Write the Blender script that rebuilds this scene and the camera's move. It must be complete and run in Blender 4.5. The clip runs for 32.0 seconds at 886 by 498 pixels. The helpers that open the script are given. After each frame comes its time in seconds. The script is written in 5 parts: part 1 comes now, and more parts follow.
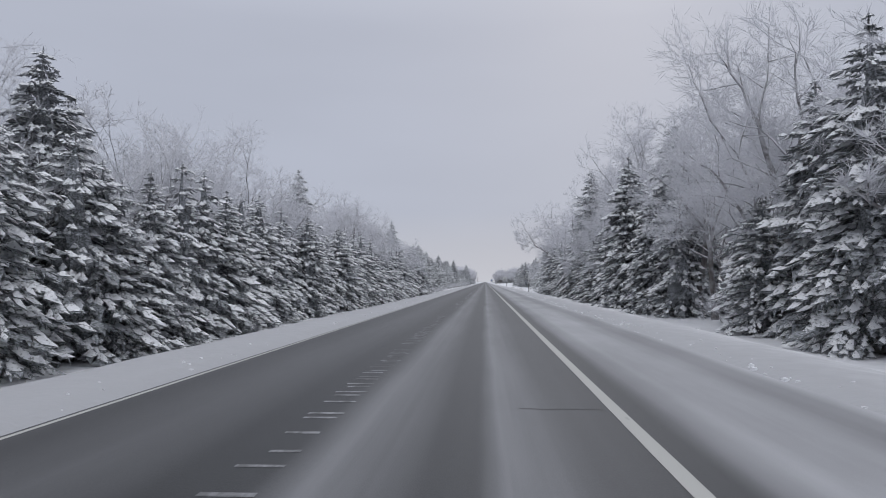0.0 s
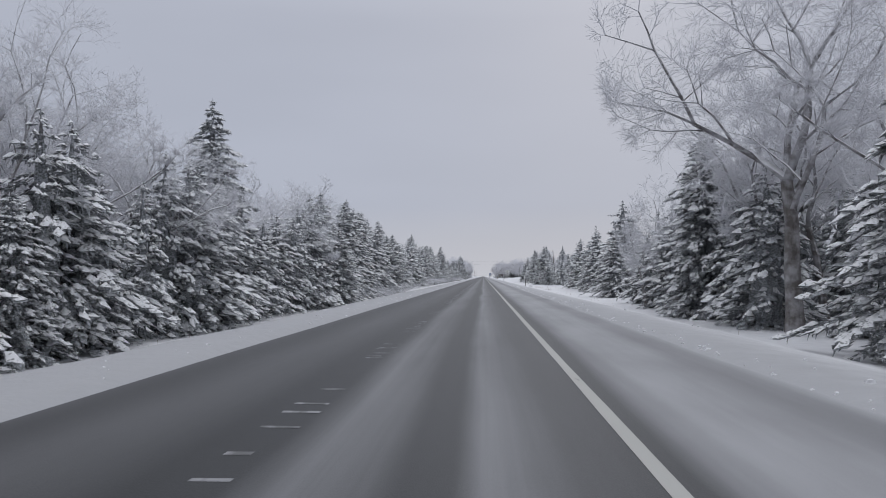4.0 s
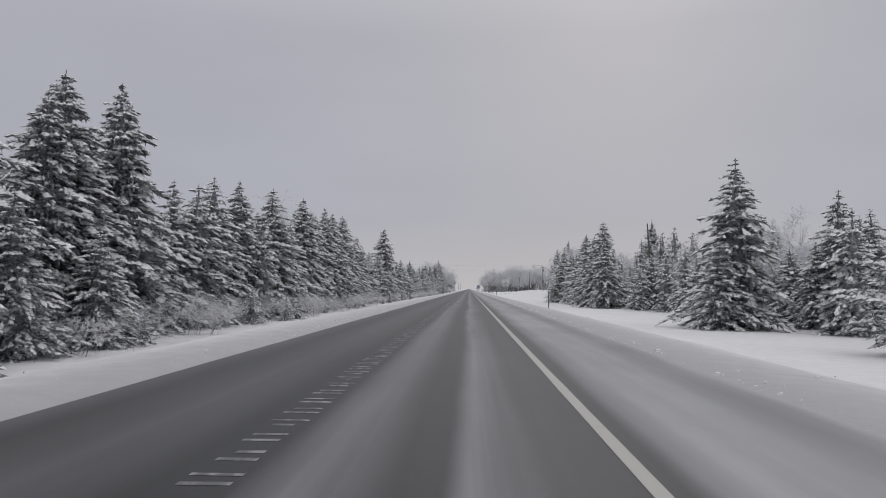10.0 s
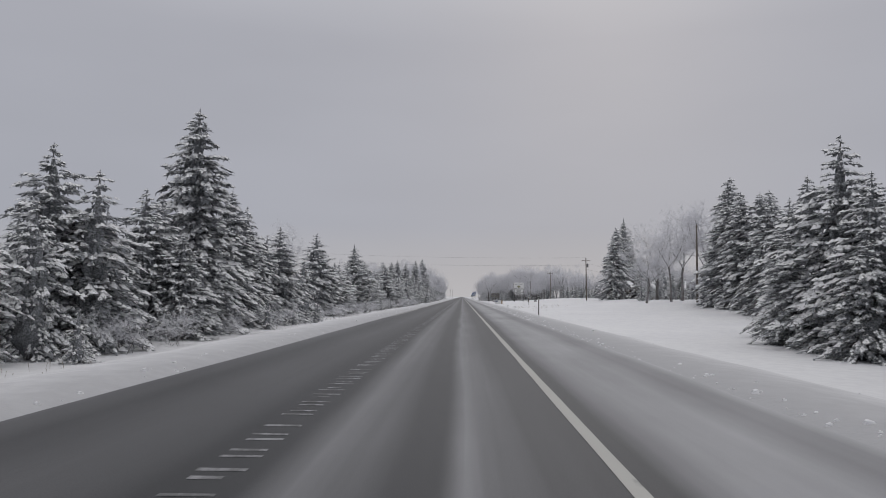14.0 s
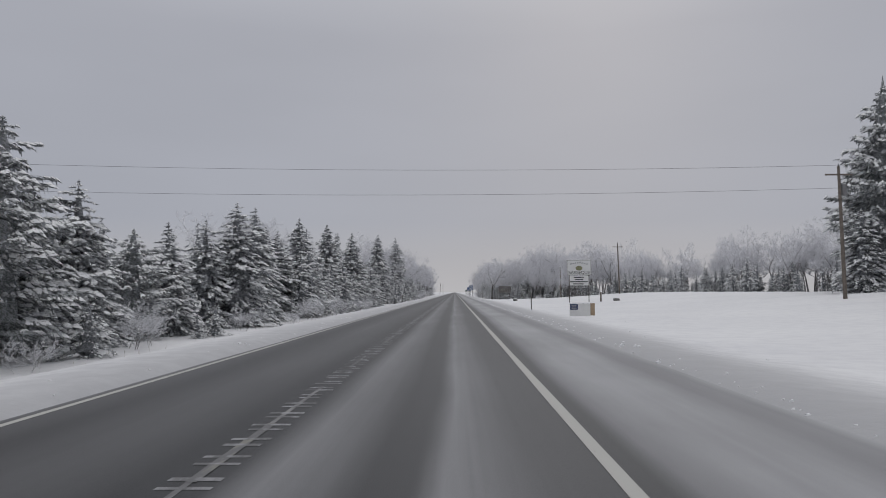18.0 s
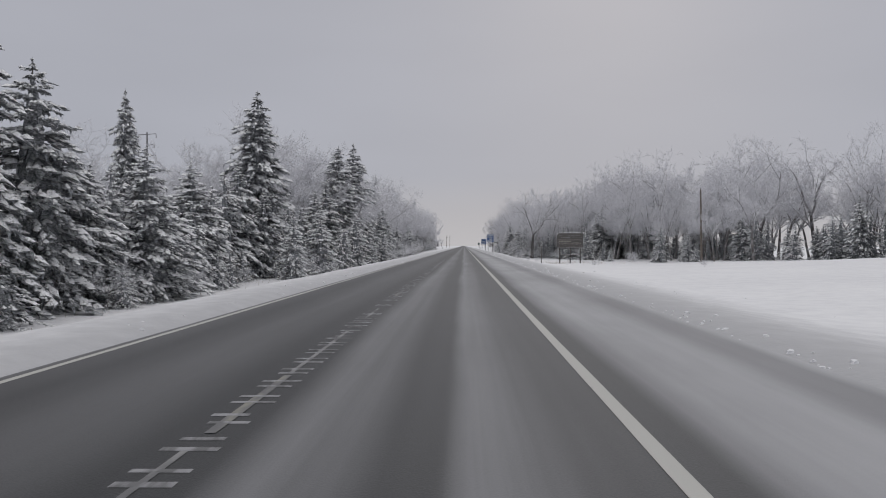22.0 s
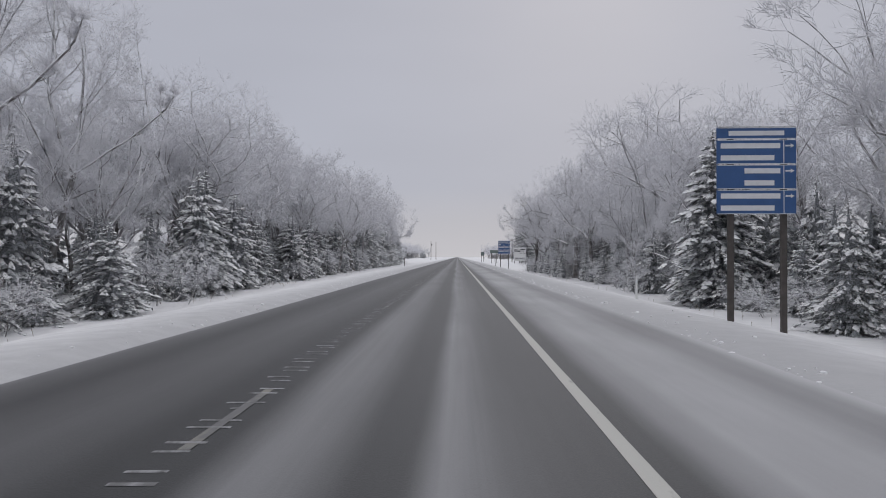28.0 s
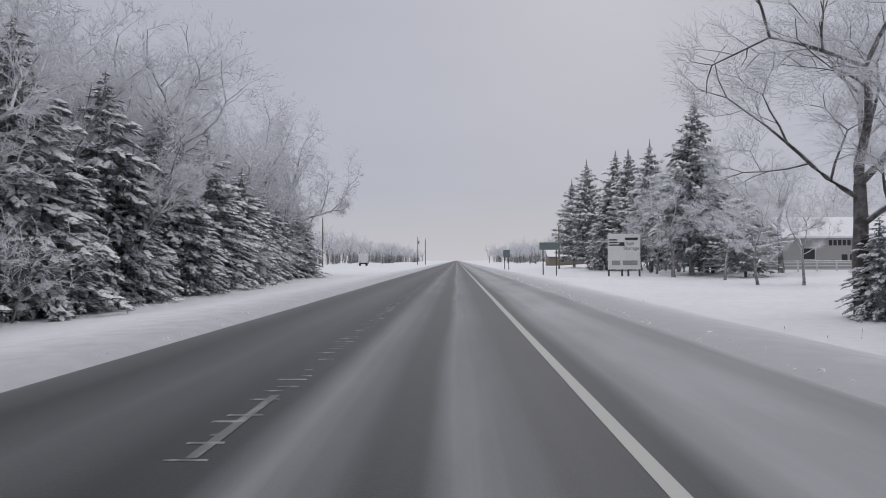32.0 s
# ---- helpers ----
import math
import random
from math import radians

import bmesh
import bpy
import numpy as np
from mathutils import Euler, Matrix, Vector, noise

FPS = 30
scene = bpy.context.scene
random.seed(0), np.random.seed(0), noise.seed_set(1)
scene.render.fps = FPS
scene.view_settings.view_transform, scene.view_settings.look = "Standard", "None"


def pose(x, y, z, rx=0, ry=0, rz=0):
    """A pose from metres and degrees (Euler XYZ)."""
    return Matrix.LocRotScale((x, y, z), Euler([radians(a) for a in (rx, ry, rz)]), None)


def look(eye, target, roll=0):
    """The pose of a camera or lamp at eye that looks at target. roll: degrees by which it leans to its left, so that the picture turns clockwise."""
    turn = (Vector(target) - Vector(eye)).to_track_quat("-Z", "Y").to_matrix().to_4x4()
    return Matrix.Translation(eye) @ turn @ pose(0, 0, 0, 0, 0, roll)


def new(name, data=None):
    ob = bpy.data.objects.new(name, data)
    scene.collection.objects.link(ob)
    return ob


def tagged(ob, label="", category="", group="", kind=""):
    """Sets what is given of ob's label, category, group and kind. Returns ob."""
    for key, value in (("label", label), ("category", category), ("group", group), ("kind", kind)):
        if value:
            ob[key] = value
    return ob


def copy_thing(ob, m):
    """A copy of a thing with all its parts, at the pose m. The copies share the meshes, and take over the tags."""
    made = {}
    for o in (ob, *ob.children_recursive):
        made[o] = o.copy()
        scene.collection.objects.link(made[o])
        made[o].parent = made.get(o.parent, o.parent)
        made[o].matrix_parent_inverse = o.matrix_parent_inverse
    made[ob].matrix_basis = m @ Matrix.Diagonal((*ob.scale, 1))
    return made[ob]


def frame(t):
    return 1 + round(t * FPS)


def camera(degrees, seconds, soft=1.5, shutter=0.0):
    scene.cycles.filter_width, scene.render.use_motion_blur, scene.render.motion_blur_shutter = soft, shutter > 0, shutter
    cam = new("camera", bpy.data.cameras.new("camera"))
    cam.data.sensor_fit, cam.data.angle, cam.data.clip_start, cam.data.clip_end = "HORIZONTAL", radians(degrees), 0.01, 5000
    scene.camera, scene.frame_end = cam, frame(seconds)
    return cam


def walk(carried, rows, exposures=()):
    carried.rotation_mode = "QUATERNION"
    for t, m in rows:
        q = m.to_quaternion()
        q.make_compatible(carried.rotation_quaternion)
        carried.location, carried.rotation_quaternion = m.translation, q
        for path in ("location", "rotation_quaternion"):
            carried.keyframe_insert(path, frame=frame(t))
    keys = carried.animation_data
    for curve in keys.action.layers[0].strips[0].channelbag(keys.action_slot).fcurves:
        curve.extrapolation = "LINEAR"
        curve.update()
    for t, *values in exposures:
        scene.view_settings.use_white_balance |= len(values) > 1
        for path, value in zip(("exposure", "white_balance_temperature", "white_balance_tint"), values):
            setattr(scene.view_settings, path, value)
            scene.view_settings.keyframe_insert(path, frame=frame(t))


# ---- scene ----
# The drive: one straight line along the lane, at about 30 metres a second.
PATH = [
    (0.0, -0.100, 0.00, 1.52, 2.72, 0.00, 3.50),
    (0.5, -0.063, 15.25, 1.52, 2.72, 0.10, 3.15),
    (1.0, -0.027, 30.50, 1.52, 2.58, 0.10, 3.01),
    (1.5, 0.005, 45.75, 1.52, 2.51, 0.00, 3.01),
    (2.0, 0.037, 61.00, 1.52, 2.37, -0.10, 3.01),
    (2.5, 0.053, 76.25, 1.52, 2.09, 0.00, 3.08),
    (3.0, 0.070, 91.50, 1.52, 2.02, -0.20, 3.29),
    (3.5, 0.065, 106.75, 1.52, 2.09, -0.30, 3.36),
    (5.5, 0.061, 167.75, 1.52, 2.65, 0.00, 3.20),
    (6.0, 0.060, 183.00, 1.52, 2.72, 0.10, 3.20),
    (6.5, 0.047, 198.25, 1.52, 2.86, 0.10, 3.13),
    (7.0, 0.033, 213.50, 1.52, 3.00, -0.10, 2.99),
    (7.5, 0.020, 228.75, 1.52, 3.14, -0.30, 2.85),
    (8.0, 0.007, 244.00, 1.52, 3.21, -0.50, 2.64),
    (8.5, -0.007, 259.25, 1.52, 3.21, -0.40, 2.57),
    (9.0, -0.020, 274.50, 1.52, 3.21, -0.50, 2.36),
    (9.5, -0.018, 289.75, 1.52, 3.21, -0.50, 2.29),
    (10.0, -0.015, 305.00, 1.52, 3.28, -0.70, 2.15),
    (10.5, -0.005, 320.25, 1.52, 3.28, -0.70, 2.01),
    (11.0, 0.005, 335.50, 1.52, 3.42, -0.70, 2.01),
    (11.5, 0.015, 350.75, 1.52, 3.50, -0.70, 2.01),
    (12.0, 0.025, 366.00, 1.52, 3.57, -0.80, 1.87),
    (12.5, 0.026, 381.25, 1.52, 3.71, -0.90, 1.87),
    (13.0, 0.025, 396.50, 1.52, 3.71, -1.00, 1.80),
    (13.5, 0.026, 411.75, 1.52, 3.78, -1.00, 1.73),
    (14.0, 0.027, 427.00, 1.52, 3.92, -0.80, 1.59),
    (14.5, 0.028, 442.25, 1.52, 4.13, -0.70, 1.45),
    (16.5, 0.029, 503.25, 1.52, 3.85, 0.00, 0.48),
    (17.0, 0.030, 518.50, 1.52, 3.78, 0.00, 0.41),
    (17.5, 0.051, 533.75, 1.52, 3.78, 0.00, 0.55),
    (18.0, 0.073, 549.00, 1.52, 3.57, 0.00, 0.97),
    (18.5, 0.093, 564.25, 1.52, 2.93, 0.00, 1.88),
    (19.0, 0.115, 579.50, 1.52, 1.47, 0.20, 2.58),
    (19.5, 0.144, 594.75, 1.52, 0.77, 0.20, 2.79),
    (20.0, 0.173, 610.00, 1.52, 0.42, 0.10, 2.65),
    (20.5, 0.146, 625.25, 1.52, 0.00, 0.00, 2.37),
    (21.0, 0.160, 640.50, 1.52, -0.14, 0.10, 2.09),
    (21.5, 0.063, 655.75, 1.52, -0.14, 0.20, 1.67),
    (22.0, 0.007, 671.00, 1.52, -0.28, -0.10, 1.74),
    (22.5, -0.010, 686.25, 1.52, -0.28, -0.30, 1.74),
    (23.0, -0.027, 701.50, 1.52, -0.21, -0.70, 1.95),
    (23.5, -0.041, 716.75, 1.52, -0.14, -0.90, 2.09),
    (24.0, -0.055, 732.00, 1.52, 0.00, -1.00, 2.16),
    (24.5, -0.028, 747.25, 1.52, 0.14, -0.90, 2.09),
    (25.0, -0.002, 762.50, 1.52, 0.21, -0.90, 2.23),
    (25.5, 0.021, 777.75, 1.52, 0.42, -0.80, 2.09),
    (26.0, 0.045, 793.00, 1.52, 0.56, -0.90, 2.09),
    (26.5, 0.057, 808.25, 1.52, 0.63, -0.90, 1.88),
    (28.5, 0.106, 869.25, 1.52, 0.66, 0.00, 1.12),
    (29.0, 0.093, 884.50, 1.52, 0.66, 0.10, 1.33),
    (29.5, 0.074, 899.75, 1.52, 0.73, -0.10, 1.40),
    (30.0, 0.055, 915.00, 1.52, 0.66, -0.10, 1.47),
    (30.5, 0.061, 930.25, 1.52, 0.73, 0.00, 1.47),
    (31.0, 0.068, 945.50, 1.52, 0.87, 0.20, 1.40),
    (31.5, 0.069, 960.75, 1.52, 0.94, 0.30, 1.19),
    (32.0, 0.015, 976.00, 1.52, 0.94, 0.30, 1.12),
]
cam = camera(65.28, 32.0, soft=0.95)
walk(cam, [(t, pose(x, y, z, 90 + pitch, roll, yaw)) for t, x, y, z, pitch, roll, yaw in PATH],
     [(0, 0.2, 6090, 11), (3, 0.18, 6110, 11), (6, 0.05, 6150, 10), (9, 0.0, 6500, 11), (13, 0.04, 6500, 11), (14, -0.06, 6500, 11), (17, -0.1, 6400, 10), (20, -0.05, 6500, 11), (22, 0.0, 6500, 11), (26, 0.0, 6500, 11), (29, 0.18, 6300, 12), (32, 0.16, 6300, 12)])


# ---- sky and light: a closed overcast, brighter low down ----
world = bpy.data.worlds.new("overcast_sky")
scene.world = world
world.use_nodes = True
wn, wl = world.node_tree.nodes, world.node_tree.links
wn.clear()
w_out, w_bg = wn.new("ShaderNodeOutputWorld"), wn.new("ShaderNodeBackground")
w_sky = wn.new("ShaderNodeTexSky")
w_sky.sky_type, w_sky.sun_disc = "NISHITA", False
w_sky.sun_elevation, w_sky.sun_rotation = radians(24), radians(12)
w_sky.air_density, w_sky.dust_density = 1.0, 3.0
w_scale = wn.new("ShaderNodeMix")
w_scale.data_type, w_scale.blend_type = "RGBA", "MULTIPLY"
w_scale.inputs[0].default_value = 1.0
w_scale.inputs[7].default_value = (0.05, 0.05, 0.05, 1)
w_co, w_sep = wn.new("ShaderNodeTexCoord"), wn.new("ShaderNodeSeparateXYZ")
w_ramp = wn.new("ShaderNodeValToRGB")
for pos, col in ((0.0, (0.49, 0.485, 0.50)), (0.10, (0.485, 0.485, 0.515)), (0.35, (0.415, 0.425, 0.47)), (1.0, (0.39, 0.405, 0.455))):
    e = w_ramp.color_ramp.elements[int(pos)] if pos in (0.0, 1.0) else w_ramp.color_ramp.elements.new(pos)
    e.color = (*col, 1)
w_map, w_noise = wn.new("ShaderNodeMapping"), wn.new("ShaderNodeTexNoise")
w_map.inputs["Scale"].default_value = (1.2, 1.2, 4.0)
w_noise.inputs["Scale"].default_value, w_noise.inputs["Detail"].default_value = 1.6, 3.0
w_cloud = wn.new("ShaderNodeMapRange")
w_cloud.inputs["From Min"].default_value, w_cloud.inputs["From Max"].default_value = 0.3, 0.7
w_cloud.inputs["To Min"].default_value, w_cloud.inputs["To Max"].default_value = 0.965, 1.035
w_mul = wn.new("ShaderNodeMix")
w_mul.data_type, w_mul.blend_type = "RGBA", "MULTIPLY"
w_mul.inputs[0].default_value = 1.0
w_mix = wn.new("ShaderNodeMix")
w_mix.data_type = "RGBA"
w_mix.inputs[0].default_value = 0.97
wl.new(w_sky.outputs[0], w_scale.inputs[6])
wl.new(w_co.outputs["Generated"], w_sep.inputs[0])
wl.new(w_sep.outputs["Z"], w_ramp.inputs[0])
wl.new(w_co.outputs["Generated"], w_map.inputs[0])
wl.new(w_map.outputs[0], w_noise.inputs[0])
wl.new(w_noise.outputs[0], w_cloud.inputs[0])
wl.new(w_ramp.outputs[0], w_mul.inputs[6])
wl.new(w_cloud.outputs[0], w_mul.inputs[7])
wl.new(w_scale.outputs[2], w_mix.inputs[6])
wl.new(w_mul.outputs[2], w_mix.inputs[7])
wl.new(w_mix.outputs[2], w_bg.inputs[0])
w_bg.inputs[1].default_value = 1.0
wl.new(w_bg.outputs[0], w_out.inputs[0])
sun = new("sun", bpy.data.lights.new("sun", "SUN"))
sun.data.energy, sun.data.angle, sun.data.color = 0.15, radians(40), (1.0, 0.97, 0.93)
sun.matrix_world = look((60, 200, 120), (0, 0, 0))
scene.view_settings.exposure = 0.0


# ---- materials ----
def mat(name, rough=0.8, metal=0.0):
    m = bpy.data.materials.new(name)
    m.use_nodes = True
    nd, lk = m.node_tree.nodes, m.node_tree.links
    bs = nd["Principled BSDF"]
    bs.inputs["Roughness"].default_value, bs.inputs["Metallic"].default_value = rough, metal
    return m, nd, lk, bs


def coords(nd, lk, scale=(1, 1, 1)):
    co, mp = nd.new("ShaderNodeTexCoord"), nd.new("ShaderNodeMapping")
    mp.inputs["Scale"].default_value = scale
    lk.new(co.outputs["Object"], mp.inputs[0])
    return mp.outputs[0]


def noise_tex(nd, lk, vec, scale, detail=3.0, rough=0.55):
    n = nd.new("ShaderNodeTexNoise")
    n.inputs["Scale"].default_value, n.inputs["Detail"].default_value = scale, detail
    n.inputs["Roughness"].default_value = rough
    lk.new(vec, n.inputs["Vector"])
    return n.outputs[0]


def ramp(nd, lk, fac, stops):
    r = nd.new("ShaderNodeValToRGB")
    els = r.color_ramp.elements
    els[0].position, els[1].position = stops[0][0], stops[-1][0]
    for pos, _ in stops[1:-1]:
        els.new(pos)
    for e, (_, col) in zip(els, stops):
        e.color = (*col, 1) if len(col) == 3 else col
    lk.new(fac, r.inputs[0])
    return r.outputs[0]


def blend(nd, lk, fac, a, b, how="MIX"):
    x = nd.new("ShaderNodeMix")
    x.data_type, x.blend_type = "RGBA", how
    for sock, val in ((x.inputs[0], fac), (x.inputs[6], a), (x.inputs[7], b)):
        if isinstance(val, (int, float)):
            sock.default_value = val
        elif isinstance(val, tuple):
            sock.default_value = (*val, 1)
        else:
            lk.new(val, sock)
    return x.outputs[2]


def calc(nd, lk, how, a, b):
    x = nd.new("ShaderNodeMath")
    x.operation = how
    for sock, val in zip(x.inputs, (a, b)):
        if isinstance(val, (int, float)):
            sock.default_value = val
        else:
            lk.new(val, sock)
    return x.outputs[0]


def bump(nd, lk, bs, height, strength, dist):
    b = nd.new("ShaderNodeBump")
    b.inputs["Strength"].default_value, b.inputs["Distance"].default_value = strength, dist
    lk.new(height, b.inputs["Height"])
    lk.new(b.outputs[0], bs.inputs["Normal"])


def plain(name, col, rough=0.7, metal=0.0, vary=0.18, scale=6.0, relief=0.15):
    """A painted, wooden or metal surface with blotches and fine grain."""
    m, nd, lk, bs = mat(name, rough, metal)
    v = coords(nd, lk)
    a = noise_tex(nd, lk, v, scale, 4)
    b = noise_tex(nd, lk, v, scale * 9, 2)
    dark = tuple(c * (1 - vary) for c in col)
    light = tuple(min(1, c * (1 + vary * 0.6)) for c in col)
    c = ramp(nd, lk, a, ((0.3, dark), (0.7, light)))
    lk.new(blend(nd, lk, 0.25, c, ramp(nd, lk, b, ((0.35, dark), (0.65, light)))), bs.inputs["Base Color"])
    bump(nd, lk, bs, b, relief, 0.01)
    return m


# Snow on the ground: soft drifts, crusts, faint tracks of melt
M_SNOW, nd, lk, bs = mat("snow_ground", 0.75)
v = coords(nd, lk)
big, mid, fine = noise_tex(nd, lk, v, 0.12, 4), noise_tex(nd, lk, v, 1.6, 4), noise_tex(nd, lk, v, 14, 3)
c = ramp(nd, lk, big, ((0.3, (0.69, 0.69, 0.715)), (0.7, (0.785, 0.785, 0.797))))
c = blend(nd, lk, 0.35, c, ramp(nd, lk, mid, ((0.25, (0.62, 0.62, 0.65)), (0.6, (0.83, 0.83, 0.84)))))
# grit thrown by the plough greys the banks next to the asphalt
sep = nd.new("ShaderNodeSeparateXYZ")
lk.new(v, sep.inputs[0])
edge = nd.new("ShaderNodeMapRange")
edge.interpolation_type = "SMOOTHSTEP"
edge.inputs["From Min"].default_value, edge.inputs["From Max"].default_value = 4.6, 9.0
edge.inputs["To Min"].default_value, edge.inputs["To Max"].default_value = 0.95, 0.0
# slush lies wider on the far side along the first stretch
wide = nd.new("ShaderNodeMapRange")
wide.interpolation_type = "SMOOTHSTEP"
wide.inputs["From Min"].default_value, wide.inputs["From Max"].default_value = 230.0, 340.0
wide.inputs["To Min"].default_value, wide.inputs["To Max"].default_value = 3.0, 0.0
lk.new(sep.outputs["Y"], wide.inputs["Value"])
away = calc(nd, lk, "SUBTRACT", calc(nd, lk, "ABSOLUTE", sep.outputs["X"], 0.0), calc(nd, lk, "MULTIPLY", wide.outputs[0], calc(nd, lk, "LESS_THAN", sep.outputs["X"], 0.0)))
lk.new(calc(nd, lk, "ADD", away, calc(nd, lk, "MULTIPLY", calc(nd, lk, "SUBTRACT", mid, 0.5), 1.6)), edge.inputs["Value"])
c = blend(nd, lk, edge.outputs[0], c, (0.40, 0.40, 0.415))
lk.new(c, bs.inputs["Base Color"])
hh = calc(nd, lk, "ADD", calc(nd, lk, "MULTIPLY", mid, 1.0), calc(nd, lk, "MULTIPLY", fine, 0.15))
bump(nd, lk, bs, hh, 0.5, 0.12)

# Snow lying on boughs
M_BOUGH_SNOW, nd, lk, bs = mat("snow_on_boughs", 0.8)
v = coords(nd, lk)
c = ramp(nd, lk, noise_tex(nd, lk, v, 2.2, 3), ((0.25, (0.78, 0.785, 0.81)), (0.6, (0.9, 0.9, 0.91))))
# dark needle tips poke through the snow
c = blend(nd, lk, ramp(nd, lk, noise_tex(nd, lk, v, 11, 4, 0.7), ((0.37, (0.8, 0.8, 0.8)), (0.45, (0, 0, 0)))), c, (0.10, 0.115, 0.105))
lk.new(c, bs.inputs["Base Color"])
bump(nd, lk, bs, noise_tex(nd, lk, v, 9, 3), 0.6, 0.08)


def needles(name, dark, light):
    m, nd, lk, bs = mat(name, 0.75)
    v = coords(nd, lk)
    c = ramp(nd, lk, noise_tex(nd, lk, v, 3.5, 4), ((0.3, dark), (0.7, light)))
    info = nd.new("ShaderNodeObjectInfo")
    c = blend(nd, lk, calc(nd, lk, "MULTIPLY", info.outputs["Random"], 0.35), c, (0.095, 0.10, 0.095))
    # pale flecks: frost, laid on thicker to stand in for distance haze
    frost = ramp(nd, lk, noise_tex(nd, lk, v, 17, 3), ((0.41, (0.11, 0.11, 0.11)), (0.60, (0.8, 0.8, 0.8))))
    lk.new(blend(nd, lk, frost, c, (0.53, 0.54, 0.58)), bs.inputs["Base Color"])
    bump(nd, lk, bs, noise_tex(nd, lk, v, 30, 2), 0.6, 0.03)
    return m


M_SPRUCE = needles("spruce_needles", (0.05, 0.06, 0.058), (0.11, 0.125, 0.11))
M_PINE = needles("pine_needles", (0.045, 0.06, 0.048), (0.10, 0.12, 0.09))


def bark(name, dark, light, frost, top=0.0):
    """Bark with patches of frost; top: how much snow lies on the upper sides of limbs."""
    m, nd, lk, bs = mat(name, 0.85)
    v = coords(nd, lk, (1, 1, 0.25))
    c = ramp(nd, lk, noise_tex(nd, lk, v, 9, 4), ((0.3, dark), (0.7, light)))
    f = ramp(nd, lk, noise_tex(nd, lk, coords(nd, lk), 3.0, 4), ((0.5 - frost * 0.3, (0, 0, 0)), (0.75 - frost * 0.3, (frost, frost, frost))))
    c = blend(nd, lk, f, c, (0.74, 0.74, 0.77))
    if top:
        geo, sp = nd.new("ShaderNodeNewGeometry"), nd.new("ShaderNodeSeparateXYZ")
        lk.new(geo.outputs["Normal"], sp.inputs[0])
        up = calc(nd, lk, "ADD", sp.outputs["Z"], calc(nd, lk, "MULTIPLY", calc(nd, lk, "SUBTRACT", noise_tex(nd, lk, coords(nd, lk), 5, 3), 0.5), 0.8))
        c = blend(nd, lk, ramp(nd, lk, up, ((0.2, (0, 0, 0)), (0.45, (top, top, top)))), c, (0.86, 0.86, 0.88))
    lk.new(c, bs.inputs["Base Color"])
    bump(nd, lk, bs, noise_tex(nd, lk, v, 24, 3), 0.7, 0.02)
    return m


M_BARK = bark("tree_bark", (0.07, 0.062, 0.058), (0.17, 0.155, 0.145), 0.35, 0.9)
M_LIMB = bark("frosted_limbs", (0.085, 0.077, 0.074), (0.20, 0.185, 0.18), 0.55, 1.0)
M_TWIG = bark("frosted_twigs", (0.76, 0.75, 0.76), (0.87, 0.865, 0.88), 0.9)
M_OLD_BARK = bark("dark_old_bark", (0.045, 0.04, 0.038), (0.12, 0.108, 0.10), 0.2, 0.55)
M_WEED = plain("dry_weeds", (0.34, 0.29, 0.24), 0.9)

# Road: wheel tracks polished dark and streaks of blown snow dust, running along the road
M_ROAD, nd, lk, bs = mat("road_asphalt", 0.5)
co = nd.new("ShaderNodeTexCoord")
sep = nd.new("ShaderNodeSeparateXYZ")
lk.new(co.outputs["Object"], sep.inputs[0])
wob = noise_tex(nd, lk, coords(nd, lk, (0.35, 0.045, 1)), 1.0, 4)
xw = calc(nd, lk, "ADD", sep.outputs["X"], calc(nd, lk, "MULTIPLY", calc(nd, lk, "SUBTRACT", wob, 0.5), 0.55))
u = nd.new("ShaderNodeMapRange")
u.inputs["From Min"].default_value, u.inputs["From Max"].default_value = -6.0, 5.0
lk.new(xw, u.inputs["Value"])


def at_x(x, g):
    return ((x + 6.0) / 11.0, (g, g, g))


tracks = ramp(nd, lk, u.outputs[0], (at_x(-5.6, 0.75), at_x(-5.2, 0.16), at_x(-4.5, 0.03), at_x(-3.5, 0.14), at_x(-2.85, 0.08), at_x(-2.45, 0.0), at_x(-1.8, 0.01),
                                     at_x(-1.4, 0.36), at_x(-0.9, 0.22), at_x(-0.6, 0.04), at_x(-0.22, 0.04), at_x(0.02, 0.46), at_x(0.28, 0.34),
                                     at_x(0.75, 0.12), at_x(1.4, 0.07), at_x(1.75, 0.06), at_x(2.0, 0.45), at_x(2.4, 0.74), at_x(3.2, 0.76), at_x(3.75, 0.5), at_x(4.15, 0.55), at_x(4.5, 1.0)))
streak = noise_tex(nd, lk, coords(nd, lk, (3.4, 0.04, 1)), 1.0, 4, 0.6)
patch = noise_tex(nd, lk, coords(nd, lk, (0.5, 0.12, 1)), 1.0, 5)
# the shoulder carries less blown snow further on
thin = nd.new("ShaderNodeMapRange")
thin.interpolation_type = "SMOOTHSTEP"
thin.inputs["From Min"].default_value, thin.inputs["From Max"].default_value = 40.0, 420.0
thin.inputs["To Min"].default_value, thin.inputs["To Max"].default_value = 0.0, 0.05
lk.new(sep.outputs["Y"], thin.inputs["Value"])
beyond = nd.new("ShaderNodeMapRange")
beyond.interpolation_type = "SMOOTHSTEP"
beyond.inputs["From Min"].default_value, beyond.inputs["From Max"].default_value = 1.45, 2.3
lk.new(xw, beyond.inputs["Value"])
tracks = calc(nd, lk, "MULTIPLY", tracks, calc(nd, lk, "SUBTRACT", 1.0, calc(nd, lk, "MULTIPLY", thin.outputs[0], beyond.outputs[0])))
